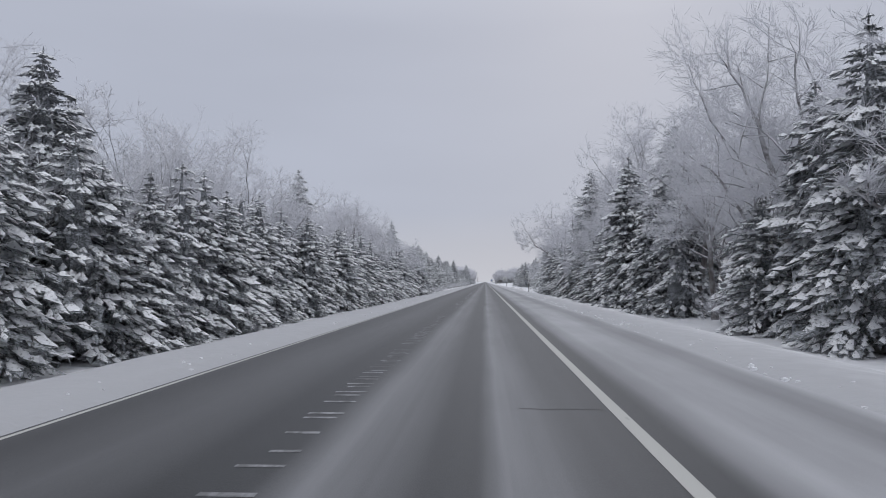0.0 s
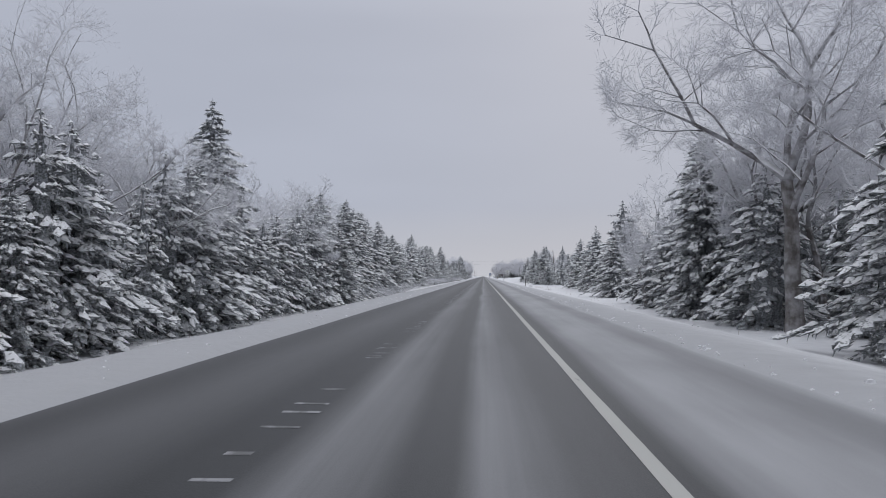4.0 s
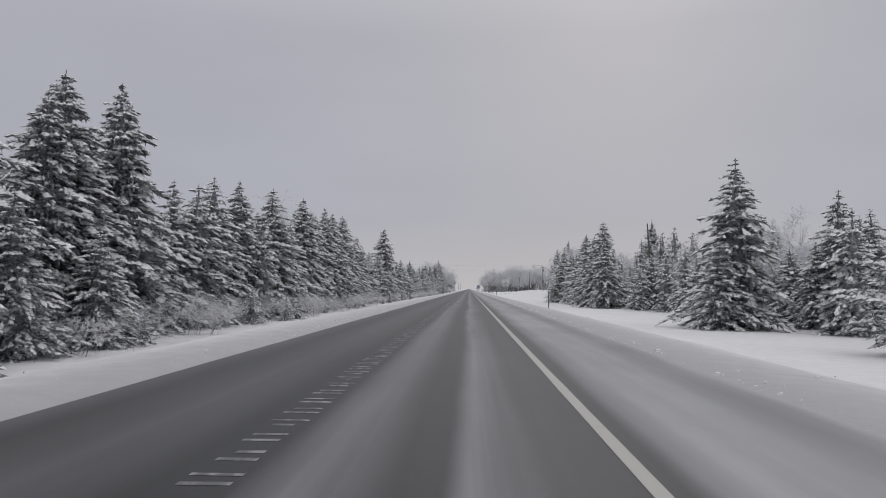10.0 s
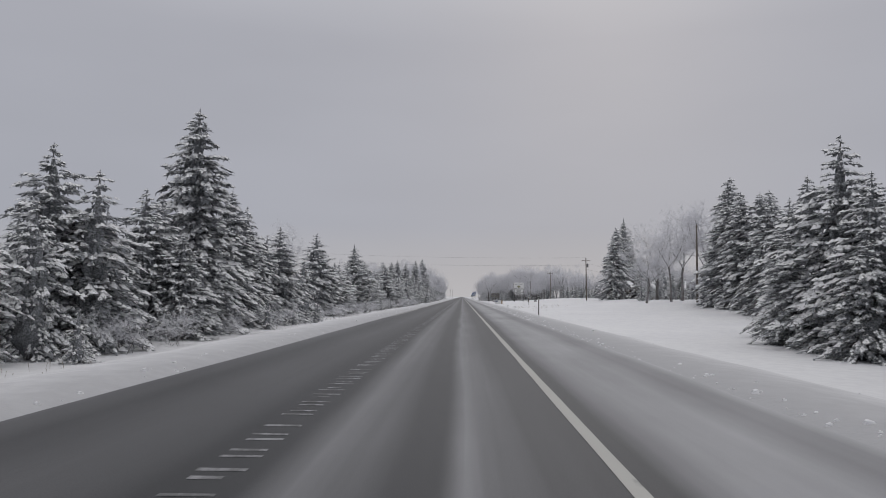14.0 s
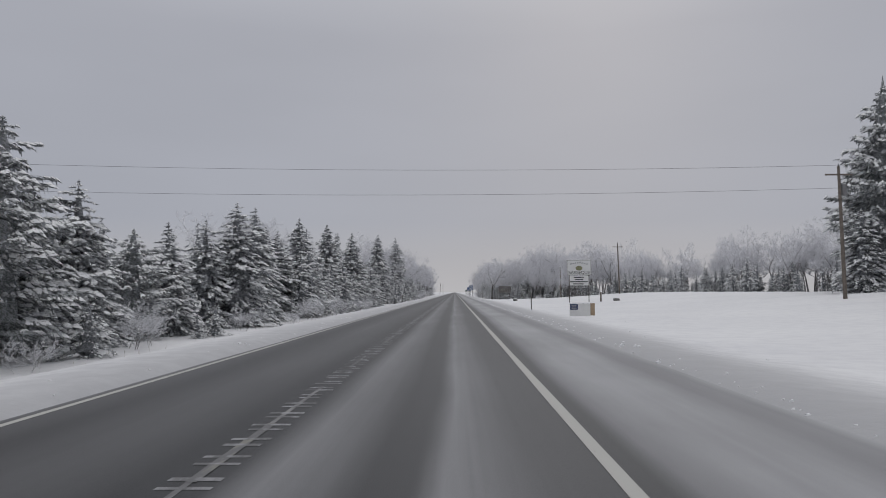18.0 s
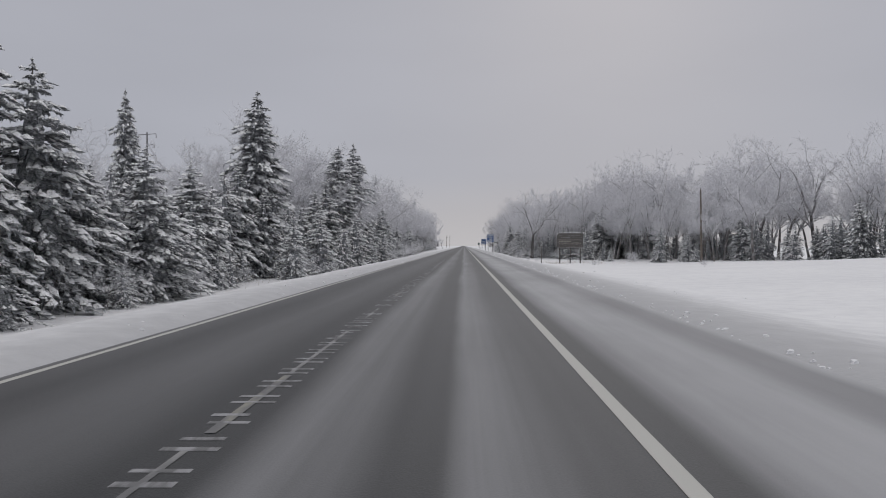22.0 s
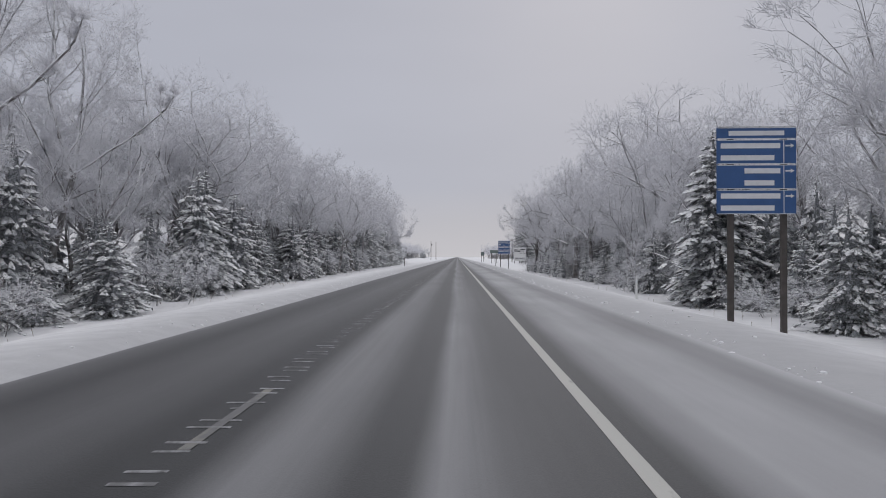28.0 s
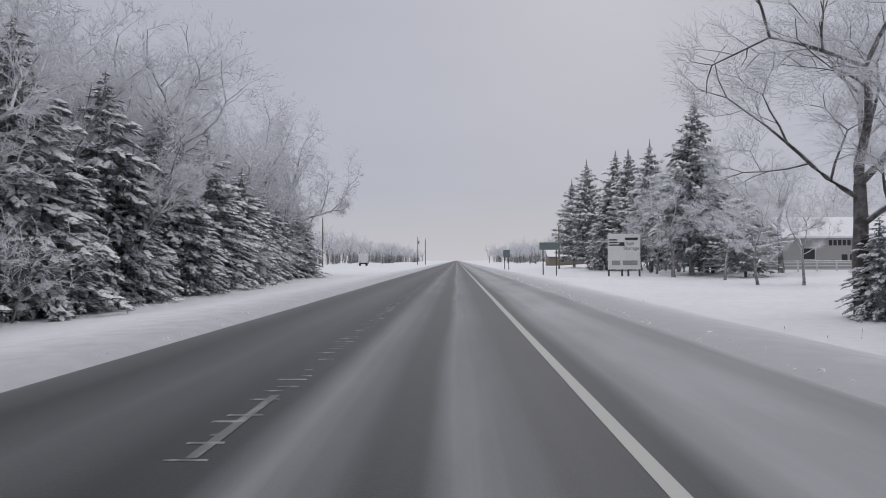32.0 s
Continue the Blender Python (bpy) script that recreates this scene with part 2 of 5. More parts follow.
streak = calc(nd, lk, "ADD", calc(nd, lk, "MULTIPLY", calc(nd, lk, "SUBTRACT", streak, 0.5), calc(nd, lk, "SUBTRACT", 1.0, calc(nd, lk, "MULTIPLY", beyond.outputs[0], 0.7))), 0.5)
fac = calc(nd, lk, "MULTIPLY", tracks, calc(nd, lk, "ADD", calc(nd, lk, "MULTIPLY", streak, 0.75), calc(nd, lk, "MULTIPLY", patch, 0.75)))
grain = noise_tex(nd, lk, coords(nd, lk), 60, 2)
tar = ramp(nd, lk, grain, ((0.3, (0.018, 0.019, 0.02)), (0.7, (0.042, 0.042, 0.045))))
lk.new(blend(nd, lk, fac, tar, (0.62, 0.62, 0.645)), bs.inputs["Base Color"])
bs.inputs["Specular IOR Level"].default_value = 0.3
lk.new(calc(nd, lk, "ADD", 0.5, calc(nd, lk, "MULTIPLY", fac, 0.4)), bs.inputs["Roughness"])
bump(nd, lk, bs, grain, 0.25, 0.01)


def paint(name, col, worn):
    m, nd, lk, bs = mat(name, 0.7)
    c = ramp(nd, lk, noise_tex(nd, lk, coords(nd, lk, (1, 0.3, 1)), 5, 5), ((worn, (0.14, 0.14, 0.145)), (worn + 0.16, col)))
    lk.new(c, bs.inputs["Base Color"])
    bump(nd, lk, bs, noise_tex(nd, lk, coords(nd, lk), 40, 2), 0.3, 0.01)
    return m


M_WHITE_LINE = paint("white_line_paint", (0.46, 0.455, 0.43), 0.18)
M_LINE_FAINT = paint("snowy_line_paint", (0.235, 0.23, 0.20), 0.49)
M_SLOT = paint("packed_snow_in_slots", (0.29, 0.29, 0.305), 0.44)
M_SEAM = paint("snow_along_the_seam", (0.24, 0.24, 0.24), 0.45)
M_CRACK = plain("sealed_crack", (0.05, 0.05, 0.052), 0.6)


# ---- the setting ----
def mesh_ob(name, bm, material, parent=None, smooth=False):
    me = bpy.data.meshes.new(name)
    bm.to_mesh(me)
    bm.free()
    me.materials.append(material)
    if smooth:
        me.polygons.foreach_set("use_smooth", [True] * len(me.polygons))
    ob = new(name, me)
    ob.parent = parent
    return ob


def raw_ob(name, verts, faces, material, parent=None, smooth=False):
    me = bpy.data.meshes.new(name)
    me.from_pydata(verts, [], faces)
    me.materials.append(material)
    if smooth:
        me.polygons.foreach_set("use_smooth", [True] * len(me.polygons))
    ob = new(name, me)
    ob.parent = parent
    return ob


def part(name, bm, material, parent, label=""):
    return tagged(mesh_ob(name, bm, material, parent), label)


def box(bm, x0, x1, y0, y1, z0, z1):
    vs = [bm.verts.new((x, y, z)) for z in (z0, z1) for x, y in ((x0, y0), (x1, y0), (x1, y1), (x0, y1))]
    for f in ((3, 2, 1, 0), (4, 5, 6, 7), (0, 1, 5, 4), (1, 2, 6, 5), (2, 3, 7, 6), (3, 0, 4, 7)):
        bm.faces.new([vs[i] for i in f])
    return vs


def step(a, b, x):
    s = max(0.0, min(1.0, (x - a) / (b - a)))
    return s * s * (3 - 2 * s)


EDGE_R = 4.45


def edge_l(y):
    """Where the ploughed snow meets the asphalt on the far lane's side."""
    return -4.88 - 0.42 * step(180, 400, y)


def wave(x, y, s):
    return noise.noise((x * s, y * s, 3.7))


def deeper(y):
    """How much further the ditch on the far side falls along the first and the fourth stretch."""
    return 0.7 * (1 - step(230, 330, y)) + 0.6 * step(640, 720, y) * (1 - step(850, 930, y))


def gz(x, y):
    """Height of the snow: banks beside the road, ditches that fall away, a field that rises on the right."""
    if x < 0:
        d = edge_l(y) - x
        low = 1.9 - 0.75 * step(650, 760, y) - 0.3 * step(900, 980, y) + deeper(y)
        z = -0.06 + 0.16 * step(-0.15, 0.5, d) - low * step(1.0, 10.5, d) + 0.4 * step(24, 60, d)
        z += (0.5 * step(1005, 1060, y) + 0.5 * step(1060, 1110, y)) * step(0.8, 13.5, d)
    else:
        d = x - EDGE_R
        z = -0.06 + 0.13 * step(-0.2, 0.5, d) - 1.3 * step(0.8, 8.5, d) + 0.5 * step(20, 40, d)
        field = step(470, 545, y) * (1 - step(690, 790, y))
        z += field * (1.2 * step(2.0, 9, d) + 1.1 * step(9, 34, d))
        z += 0.9 * step(990, 1040, y) * step(1.0, 9.0, d)
    if d > 0.3:
        z += 0.05 * wave(x, y, 0.45) * step(0.3, 2, d) + 0.15 * wave(x, y, 0.1) * step(2, 7, d)
    if d > 60:
        z += 0.8 * wave(x, y, 0.01) * step(60, 160, d)
    if -0.2 > d:
        z = -0.12
    return z


xs = [-3000, -1500, -700, -350, -200, -130, -90, -65, -50, -40, -33, -28, -24, -21, -18.5, -16.5, -14.8, -13.3, -12, -11, -10.2, -9.4, -8.7, -8, -7.4, -6.9, -6.4, -6.0, -5.75, -5.5, -5.3, -5.15, -5.0, -4.85, -4.7, -4.4]
xs += [0, 3.9, 4.25, 4.5, 4.7, 4.95, 5.25, 5.6, 6, 6.5, 7, 7.6, 8.2, 8.9, 9.6, 10.4, 11.2, 12.1, 13.1, 14.3, 15.7, 17.4, 19.5, 22, 25, 29, 34, 40, 48, 58, 72, 95, 130, 200, 350, 700, 1500, 3000]
ys = [-1500, -600, -250, -100] + list(np.arange(-40, 60, 2.0)) + list(np.arange(60, 1140, 2.5)) + [1160, 1200, 1260, 1350, 1500, 1800, 2400, 4000]
gv = [(x, y, gz(x, y)) for y in ys for x in xs]
nx = len(xs)
gf = [(j * nx + i, j * nx + i + 1, (j + 1) * nx + i + 1, (j + 1) * nx + i) for j in range(len(ys) - 1) for i in range(nx - 1)]
ground = tagged(raw_ob("ground", gv, gf, M_SNOW, smooth=True), "snow-covered verges, ditches and fields beside the road", "ground", kind="structure")

# Road: a slab with a ragged snow edge on both sides
rows = list(np.arange(-60, 1150, 2.0)) + [1200, 1300, 1500, 1900, 2600, 3900]
rv, rf = [], []
for y in rows:
    a = edge_l(y) + 0.05 * wave(1, y, 0.12)
    b = EDGE_R + 0.16 * wave(9, y, 0.15)
    rv += [(a, y, -0.1), (a, y, 0), (b, y, 0), (b, y, -0.1)]
for j in range(len(rows) - 1):
    for i in range(3):
        rf.append((4 * j + i, 4 * j + i + 1, 4 * j + i + 5, 4 * j + i + 4)[::-1])
road = tagged(raw_ob("road", rv, rf, M_ROAD), "grey two-lane asphalt highway dusted with blown snow", "road", kind="structure")


def stripe(name, x, half, spans, material, label, z=0.004):
    """Painted strips with slightly uneven edges, a thin raised film on the road."""
    V, Fc = [], []
    for y0, y1, ds in spans:
        n = max(1, int((y1 - y0) / ds))
        k = len(V)
        for i in range(n + 1):
            y = y0 + (y1 - y0) * i / n
            w = half * (1 + 0.12 * wave(x, y * 3, 0.8))
            V += [(x - w, y, z), (x + w, y, z)]
        Fc += [(k + 2 * i, k + 2 * i + 1, k + 2 * i + 3, k + 2 * i + 2) for i in range(n)]
    return tagged(raw_ob(name, V, Fc, material), label, "road marking", kind="structure")


stripe("edge_line_right", 1.44, 0.075, [(-40, 1140, 2.0), (1140, 3000, 60)], M_WHITE_LINE, "solid white edge line along the driven lane")
stripe("edge_line_left", -5.10, 0.055, [(480, 800, 2.0)], M_WHITE_LINE, "thin white edge line beside the snow bank")
stripe("edge_line_left", -4.78, 0.035, [(-40, 120, 2.0)], M_WHITE_LINE, "thin white edge line showing beside the slush")
DASH = 15.24
stripe("centre_dashes", -2.04, 0.05, [(691.75 + DASH * k, 691.75 + DASH * k + 2.5, 0.25) for k in range(-11, 30)], M_LINE_FAINT, "broken yellowed centre line half hidden by snow", 0.006)
stripe("centre_snow_line", -2.05, 0.03, [(y, y + 1.6 + 3 * random.random(), 0.3) for y in np.arange(490, 690, 6.1)], M_SEAM, "snow lying along the centre joint")

# Rumble strip: pairs of shallow slots packed with snow, blown clear in places
sv, sf = [], []
y = -20.0
while y < 1130:
    late = step(690, 740, y)
    lit = wave(4, y, 0.05) + 0.5 * wave(8, y, 0.3) - 0.05 - 0.2 * (1 - step(60, 150, y)) + 0.75 * step(130, 200, y) + 0.25 * step(340, 400, y) - 1.0 * late
    if lit > -0.3:
        mid = -1.95 - 0.08 * step(180, 240, y) - 0.07 * late
        for o in (0.0, 0.27):
            if random.random() > 0.04 + max(0, 0.2 - lit) * 0.9:
                short = 0.1 * random.random() ** 2 + 0.13 * max(0.0, 0.15 - lit) + 0.06 * late
                a, b = mid - 0.22 + short * random.random() * 1.6, mid + 0.22 - short * random.random() * 1.6
                w = (0.036 + 0.02 * random.random()) * (1 - 0.3 * late)
                k = len(sv)
                t = 0.02 * random.random()
                sv += [(a, y + o - w, 0.003), (b, y + o - w + t, 0.003), (b, y + o + w + t, 0.003), (a, y + o + w, 0.003),
                       (a + 0.03, y + o - w * 0.6, 0.008), (b - 0.03, y + o - w * 0.6 + t, 0.008), (b - 0.03, y + o + w * 0.6 + t, 0.008), (a + 0.03, y + o + w * 0.6, 0.008)]
                sf += [(k + 4, k + 5, k + 6, k + 7)] + [(k + i, k + (i + 1) % 4, k + 4 + (i + 1) % 4, k + 4 + i) for i in range(4)]
    y += 0.77
tagged(raw_ob("rumble_strip", sv, sf, M_SLOT), "centre rumble slots filled with white packed snow", "rumble strip", kind="stuff")


# ---- trees ----
def curve_tube(V, Fc, pts, radii, sides=5):
    """A tapered tube through pts."""
    base = len(V)
    for i, (p, r) in enumerate(zip(pts, radii)):
        d = (pts[min(i + 1, len(pts) - 1)] - pts[max(i - 1, 0)]).normalized()
        a = d.orthogonal().normalized()
        b = d.cross(a)
        for k in range(sides):
            t = 2 * math.pi * k / sides
            V.append(p + (a * math.cos(t) + b * math.sin(t)) * r)
    for i in range(len(pts) - 1):
        for k in range(sides):
            q = (k + 1) % sides
            Fc.append((base + i * sides + k, base + i * sides + q, base + (i + 1) * sides + q, base + (i + 1) * sides + k))


def spruce(seed, height, radius, whorls, boughs, sprays, snow=0.9, bare=0.02, droop=0.30, taper=0.8, needle=None, fluffy=False, name="spruce_tree", plain_pads=False):
    """A conifer: trunk, a crown of drooping boughs set with sprays of needles, and the snow lying on the sprays."""
    rng = random.Random(seed)
    tree = new(name)
    tv, tf = [], []
    curve_tube(tv, tf, [Vector((0, 0, -0.8)), Vector((0, 0, height * 0.5)), Vector((0, 0, height * 0.985))], [height * 0.016, height * 0.010, 0.012], 6)
    cv, cf, sv, sf = [], [], [], []
    up = Vector((0, 0, 1))
    size = 0.092 * height ** 0.75 * (11 / sprays) ** 0.5

    def spray(p, d, side, ln, white):
        """One twig with its needles, hanging a little to both sides, and its pad of snow."""
        wd = ln * rng.uniform(0.22, 0.38)
        sag = ln * rng.uniform(0.1, 0.75)
        tip = p + d * ln - up * sag
        mid = p + d * ln * 0.45 - up * sag * 0.3
        le, ri = mid + side * wd - up * wd * rng.uniform(0.3, 0.9), mid - side * wd - up * wd * rng.uniform(0.3, 0.9)
        k = len(cv)
        cv.extend([p, le, tip, ri])
        cf.extend([(k, k + 1, k + 2), (k, k + 2, k + 3)])
        if rng.random() < 0.5:
            k = len(cv)
            h = p.lerp(tip, rng.uniform(0.3, 0.9))
            cv.extend([h + side * wd * 0.5, h - side * wd * 0.5, h + d * ln * 0.15 - up * ln * rng.uniform(0.35, 0.8)])
            cf.append((k, k + 1, k + 2))
        if white:
            th = rng.uniform(0.16, 0.4) * ln
            c = rng.uniform(0.72, 1.1)
            k = len(sv)
            lift = up * th * 0.35
            sv.extend([p + lift + d * ln * (1 - c) * 0.4, mid.lerp(le, c) + lift * 0.6, mid.lerp(tip, c) + lift * 0.5, mid.lerp(ri, c * rng.uniform(0.7, 1)) + lift * 0.6, mid + up * th])
            if plain_pads:
                sf.extend([(k, k + 1, k + 4), (k + 4, k + 1, k + 2)])
            else:
                sf.extend([(k, k + 1, k + 4), (k + 1, k + 2, k + 4), (k + 2, k + 3, k + 4), (k + 3, k, k + 4)])

    for w in range(whorls):
        f = w / (whorls - 1)
        z0 = height * (bare + (0.975 - bare) * f ** 0.95)
        fine = min(1.0, 0.5 + 1.3 * (1 - f))
        shape = (1 - f) ** (taper * 0.88)
        if fluffy:
            shape = (0.72 + 0.5 * math.sin(min(1, f * 1.5 + 0.15) * math.pi * 0.75)) * (1 - f ** 2.4)
        reach = radius * (shape * (0.8 + 0.4 * rng.random()) + 0.015)
        n = max(4, round(boughs * (1 - 0.45 * f)))
        off = rng.random() * 6.3
        for b in range(n):
            if f < 0.9 and rng.random() < 0.07:
                continue
            az = off + 6.283 * b / n + rng.uniform(-0.3, 0.3)
            L = reach * rng.uniform(0.6, 1.2)
            load = rng.uniform(0.45, 1.25)
            zz = z0 + rng.uniform(-0.55, 0.55) * height / whorls
            out = Vector((math.cos(az), math.sin(az), 0))
            side = Vector((-math.sin(az), math.cos(az), 0))
            rise = rng.uniform(0.02, 0.22) + 0.35 * f if not fluffy else rng.uniform(0.25, 0.6)
            dr = droop * rng.uniform(0.7, 1.4) * (1.1 - 0.5 * f)
            curl = rng.uniform(-0.15, 0.15)
            m = max(3, round(sprays * (0.35 + 0.65 * L / radius)))
            for i in range(m):
                s = 0.30 + 0.70 * (i + rng.random() * 0.8) / m
                p = out * (L * s) + up * (zz + L * (rise * s - dr * 1.6 * s * s)) + side * (curl * L * s * s)
                sgn = 1 if i % 2 else -1
                turn = rng.uniform(0.35, 1.1) * sgn * (1.15 - s)
                d = out * math.cos(turn) + side * math.sin(turn)
                across = side * math.cos(turn) - out * math.sin(turn)
                p = p + across * (sgn * size * rng.uniform(0.0, 0.9) * (1.2 - s) * min(1.0, L))
                clump = load * (0.95 + 1.7 * noise.noise((p.x * 1.1 + seed, p.y * 1.1, p.z * 1.1)))
                # fewer snow pads low down: the shade at the tree's foot, built in
                spray(p, d, across, size * fine * rng.uniform(0.6, 1.45) * (0.62 + 0.38 * min(1, L)), rng.random() < snow * clump * (0.5 + 0.5 * min(1, f / 0.22)))
    # the bare leader and its short upright tips
    k = len(cv)
    top = up * height
    tip = (0.008 if fluffy else 0.022) * height
    for i in range(9):
        a = i * 0.7
        r1 = tip * rng.uniform(0.10, 0.2)
        foot = top - up * tip * rng.uniform(0.7, 1.5)
        cv += [foot + Vector((r1 * math.cos(a), r1 * math.sin(a), 0)), foot + Vector((r1 * math.cos(a + 1.3), r1 * math.sin(a + 1.3), -0.1 * tip)), foot + Vector((0, 0, tip * rng.uniform(0.6, 0.95)))]
        cf.append((k + 3 * i, k + 3 * i + 1, k + 3 * i + 2))
    # dense dark heart of dead and shaded twigs
    k = len(cv)
    ns = 9
    for w in range(8):
        f = w / 7
        rr = radius * (0.36 - 0.08 * f) * (0.5 if w == 0 else 1.0) * ((1 - f) ** taper if not fluffy else (1 - f ** 2.2)) + 0.03
        for i in range(ns):
            a = 6.283 * (i + 0.5 * (w % 2)) / ns
            r2 = rr * rng.uniform(0.35, 1.3)
            cv.append(Vector((r2 * math.cos(a), r2 * math.sin(a), height * (bare + 0.02 + 0.9 * f) + rng.uniform(-0.25, 0.25))))
    for w in range(7):
        for i in range(ns):
            a, b = k + w * ns + i, k + w * ns + (i + 1) % ns
            cf += [(a, b, b + ns), (a, b + ns, a + ns)]
    raw_ob("trunk", tv, tf, M_BARK, tree, True)
    tagged(raw_ob("crown", cv, cf, needle or M_SPRUCE, tree), "dark green needles in drooping sprays", kind="stuff")
    tagged(raw_ob("snow", sv, sf, M_BOUGH_SNOW, tree, True), "fresh white snow on the boughs", kind="stuff")
    return tree


def hardwood(seed, height, wide, depth=5, twigs=3, twig_w=0.006, name="bare_tree", crown_from=0.32, trunks=1, sides=3, girth=0.015, fork=0.68, wood=None):
    """A leafless tree: trunk, branchwork that fills a dome, and a crown of fine frosted twigs. wide: the crown's radius by the height."""
    rng = random.Random(seed)
    tree = new(name)
    tv, tf, lv, lf, wv, wf = [], [], [], [], [], []
    mid, rx, rz = height * (0.5 + crown_from * 0.35), height * wide, height * (0.5 - crown_from * 0.35)
    squash = [rng.uniform(0.85, 1.12) for _ in range(7)]

    def inside(q):
        k = squash[int((math.atan2(q.y, q.x) + math.pi) / 0.9) % 7]
        return (q.x * q.x + q.y * q.y) / (rx * k) ** 2 + ((q.z - mid) / (rz * k)) ** 2 < 1

    def twig(p, d, L, w):
        s = (Matrix.Rotation(rng.random() * 6.28, 3, d) @ d.orthogonal().normalized()) * w
        k = len(wv)
        wv.extend([p - s, p + s, p + d * L + Vector((rng.uniform(-1, 1), rng.uniform(-1, 1), rng.uniform(-1, 0.6))) * (0.15 * L)])
        wf.append((k, k + 1, k + 2))

    def astray(d, much):
        return (d + Vector((rng.uniform(-1, 1), rng.uniform(-1, 1), rng.uniform(-0.7, 0.9))) * much).normalized()

    def grow(p, d, L, r, lev):
        n = 5 if lev < 1 else 6 if lev < 2 else 4 if lev < 3 else 3
        if lev and lev == depth:
            n = 2
        for _ in range(3):
            if lev > 1 and not inside(p + d * L):
                L *= 0.66
                d = (d + Vector((0, 0, 0.15))).normalized()
        pts, rad = [p], [r]
        for i in range(n - 1):
            d = (d + Vector((rng.uniform(-1, 1), rng.uniform(-1, 1), rng.uniform(-0.6, 0.8))) * (0.10 if lev < 1 else 0.2 if lev < 2 else 0.28)).normalized()
            pts.append(pts[-1] + d * (L / (n - 1)))
            rad.append(r * (1 - 0.4 * (i + 1) / (n - 1)))
        if lev == 0:
            rad[0] *= 1.35
            curve_tube(tv, tf, pts, rad, 8)
        elif lev < (4 if depth > 4 else 3) or wood and lev < 5:
            curve_tube(lv, lf, pts, rad, sides + 1 if sides > 3 else 3)
        else:
            curve_tube(wv, wf, pts, rad, 3)
        if lev >= depth - 1:
            for i in range(twigs if lev == depth else max(2, twigs // 2)):
                j = rng.randrange(1, len(pts))
                q = pts[j - 1].lerp(pts[j], rng.random())
                dd = astray(d, 0.8)
                ln = height * rng.uniform(0.02, 0.048)
                if not inside((q + dd * ln) * 0.97):
                    ln *= 0.5
                twig(q, dd, ln, twig_w)
                for _ in range(2):
                    twig(q + dd * ln * rng.uniform(0.15, 0.9), astray(dd, 0.8), ln * rng.uniform(0.4, 0.8), twig_w * 0.8)
        if lev >= depth:
            return
        ends = 3 if lev == 0 else 2
        for i in range(ends + (2 if lev < 4 else 1)):
            at = 1.0 if i < ends else rng.uniform(0.3 if lev else 0.6, 0.92)
            j = at * (n - 1)
            a = min(int(j), n - 2)
            q = pts[a].lerp(pts[a + 1], j - a)
            az = 6.283 * i / ends + rng.uniform(-0.7, 0.7)
            o = Matrix.Rotation(az, 3, d) @ d.orthogonal().normalized()
            ang = rng.uniform(fork * 0.55, fork * 1.35) * (1.35 if at < 1 else 1)
            dd = (d * math.cos(ang) + o * math.sin(ang) + Vector((0, 0, 0.10 if lev < 2 else -0.03))).normalized()
            grow(q, dd, L * (rng.uniform(0.58, 0.82) if lev < 2 else rng.uniform(0.45, 0.7)) * (0.8 if at < 1 else 1), max(0.004, rad[a] * (rng.uniform(0.6, 0.8) if at == 1 else rng.uniform(0.4, 0.6))), lev + 1)

    for k in range(trunks):
        w = 0.08 if trunks == 1 else 0.5
        lean = Vector((rng.uniform(-w, w), rng.uniform(-w, w), 1))
        grow(Vector((rng.uniform(-0.2, 0.2) * (trunks - 1), rng.uniform(-0.2, 0.2) * (trunks - 1), -0.5)), lean.normalized(), height * crown_from + 0.5, height * girth / trunks ** 0.4, 0)
    s = height / max(v.z for v in wv)
    raw_ob("trunk", [v * s for v in tv], tf, wood or M_BARK, tree, True)
    tagged(raw_ob("branchwork", [v * s for v in lv], lf, wood or M_LIMB, tree, True), "grey limbs lined with snow")
    tagged(raw_ob("crown", [v * s for v in wv], wf, M_TWIG, tree), "fine twigs white with frost", kind="stuff")
    return tree


def grove(seed, kind, count, length, across):
    """A patch of deep woods, one mesh: trees of a kind scattered along the road's direction."""
    rng = random.Random(seed)
    verts, faces, mats, mat_of, base = [], [], [], [], 0
    for i in range(count):
        src = PROTO[kind][(i + seed) % len(PROTO[kind])]
        k = rng.uniform(0.72, 1.0)
        m = Matrix.LocRotScale((rng.uniform(-across, across), length * ((i + rng.random()) / count - 0.5), 0), Euler((0, 0, rng.random() * 6.28)), (k * rng.uniform(0.9, 1.2), k, k))
        r, at = np.array(m.to_3x3()), np.array(m.translation)
        for ob in src.children:
            me = ob.data
            co = np.empty(len(me.vertices) * 3)
            me.vertices.foreach_get("co", co)
            verts.append(co.reshape(-1, 3) @ r.T + at)
            if me.materials[0] not in mats:
                mats.append(me.materials[0])
            faces += [[base + v for v in p.vertices] for p in me.polygons]
            mat_of += [mats.index(me.materials[0])] * len(me.polygons)
            base += len(me.vertices)
    me = bpy.data.meshes.new("grove")
    me.from_pydata(np.vstack(verts).tolist(), [], faces)
    for m in mats:
        me.materials.append(m)
    me.polygons.foreach_set("material_index", mat_of)
    return new("grove", me)


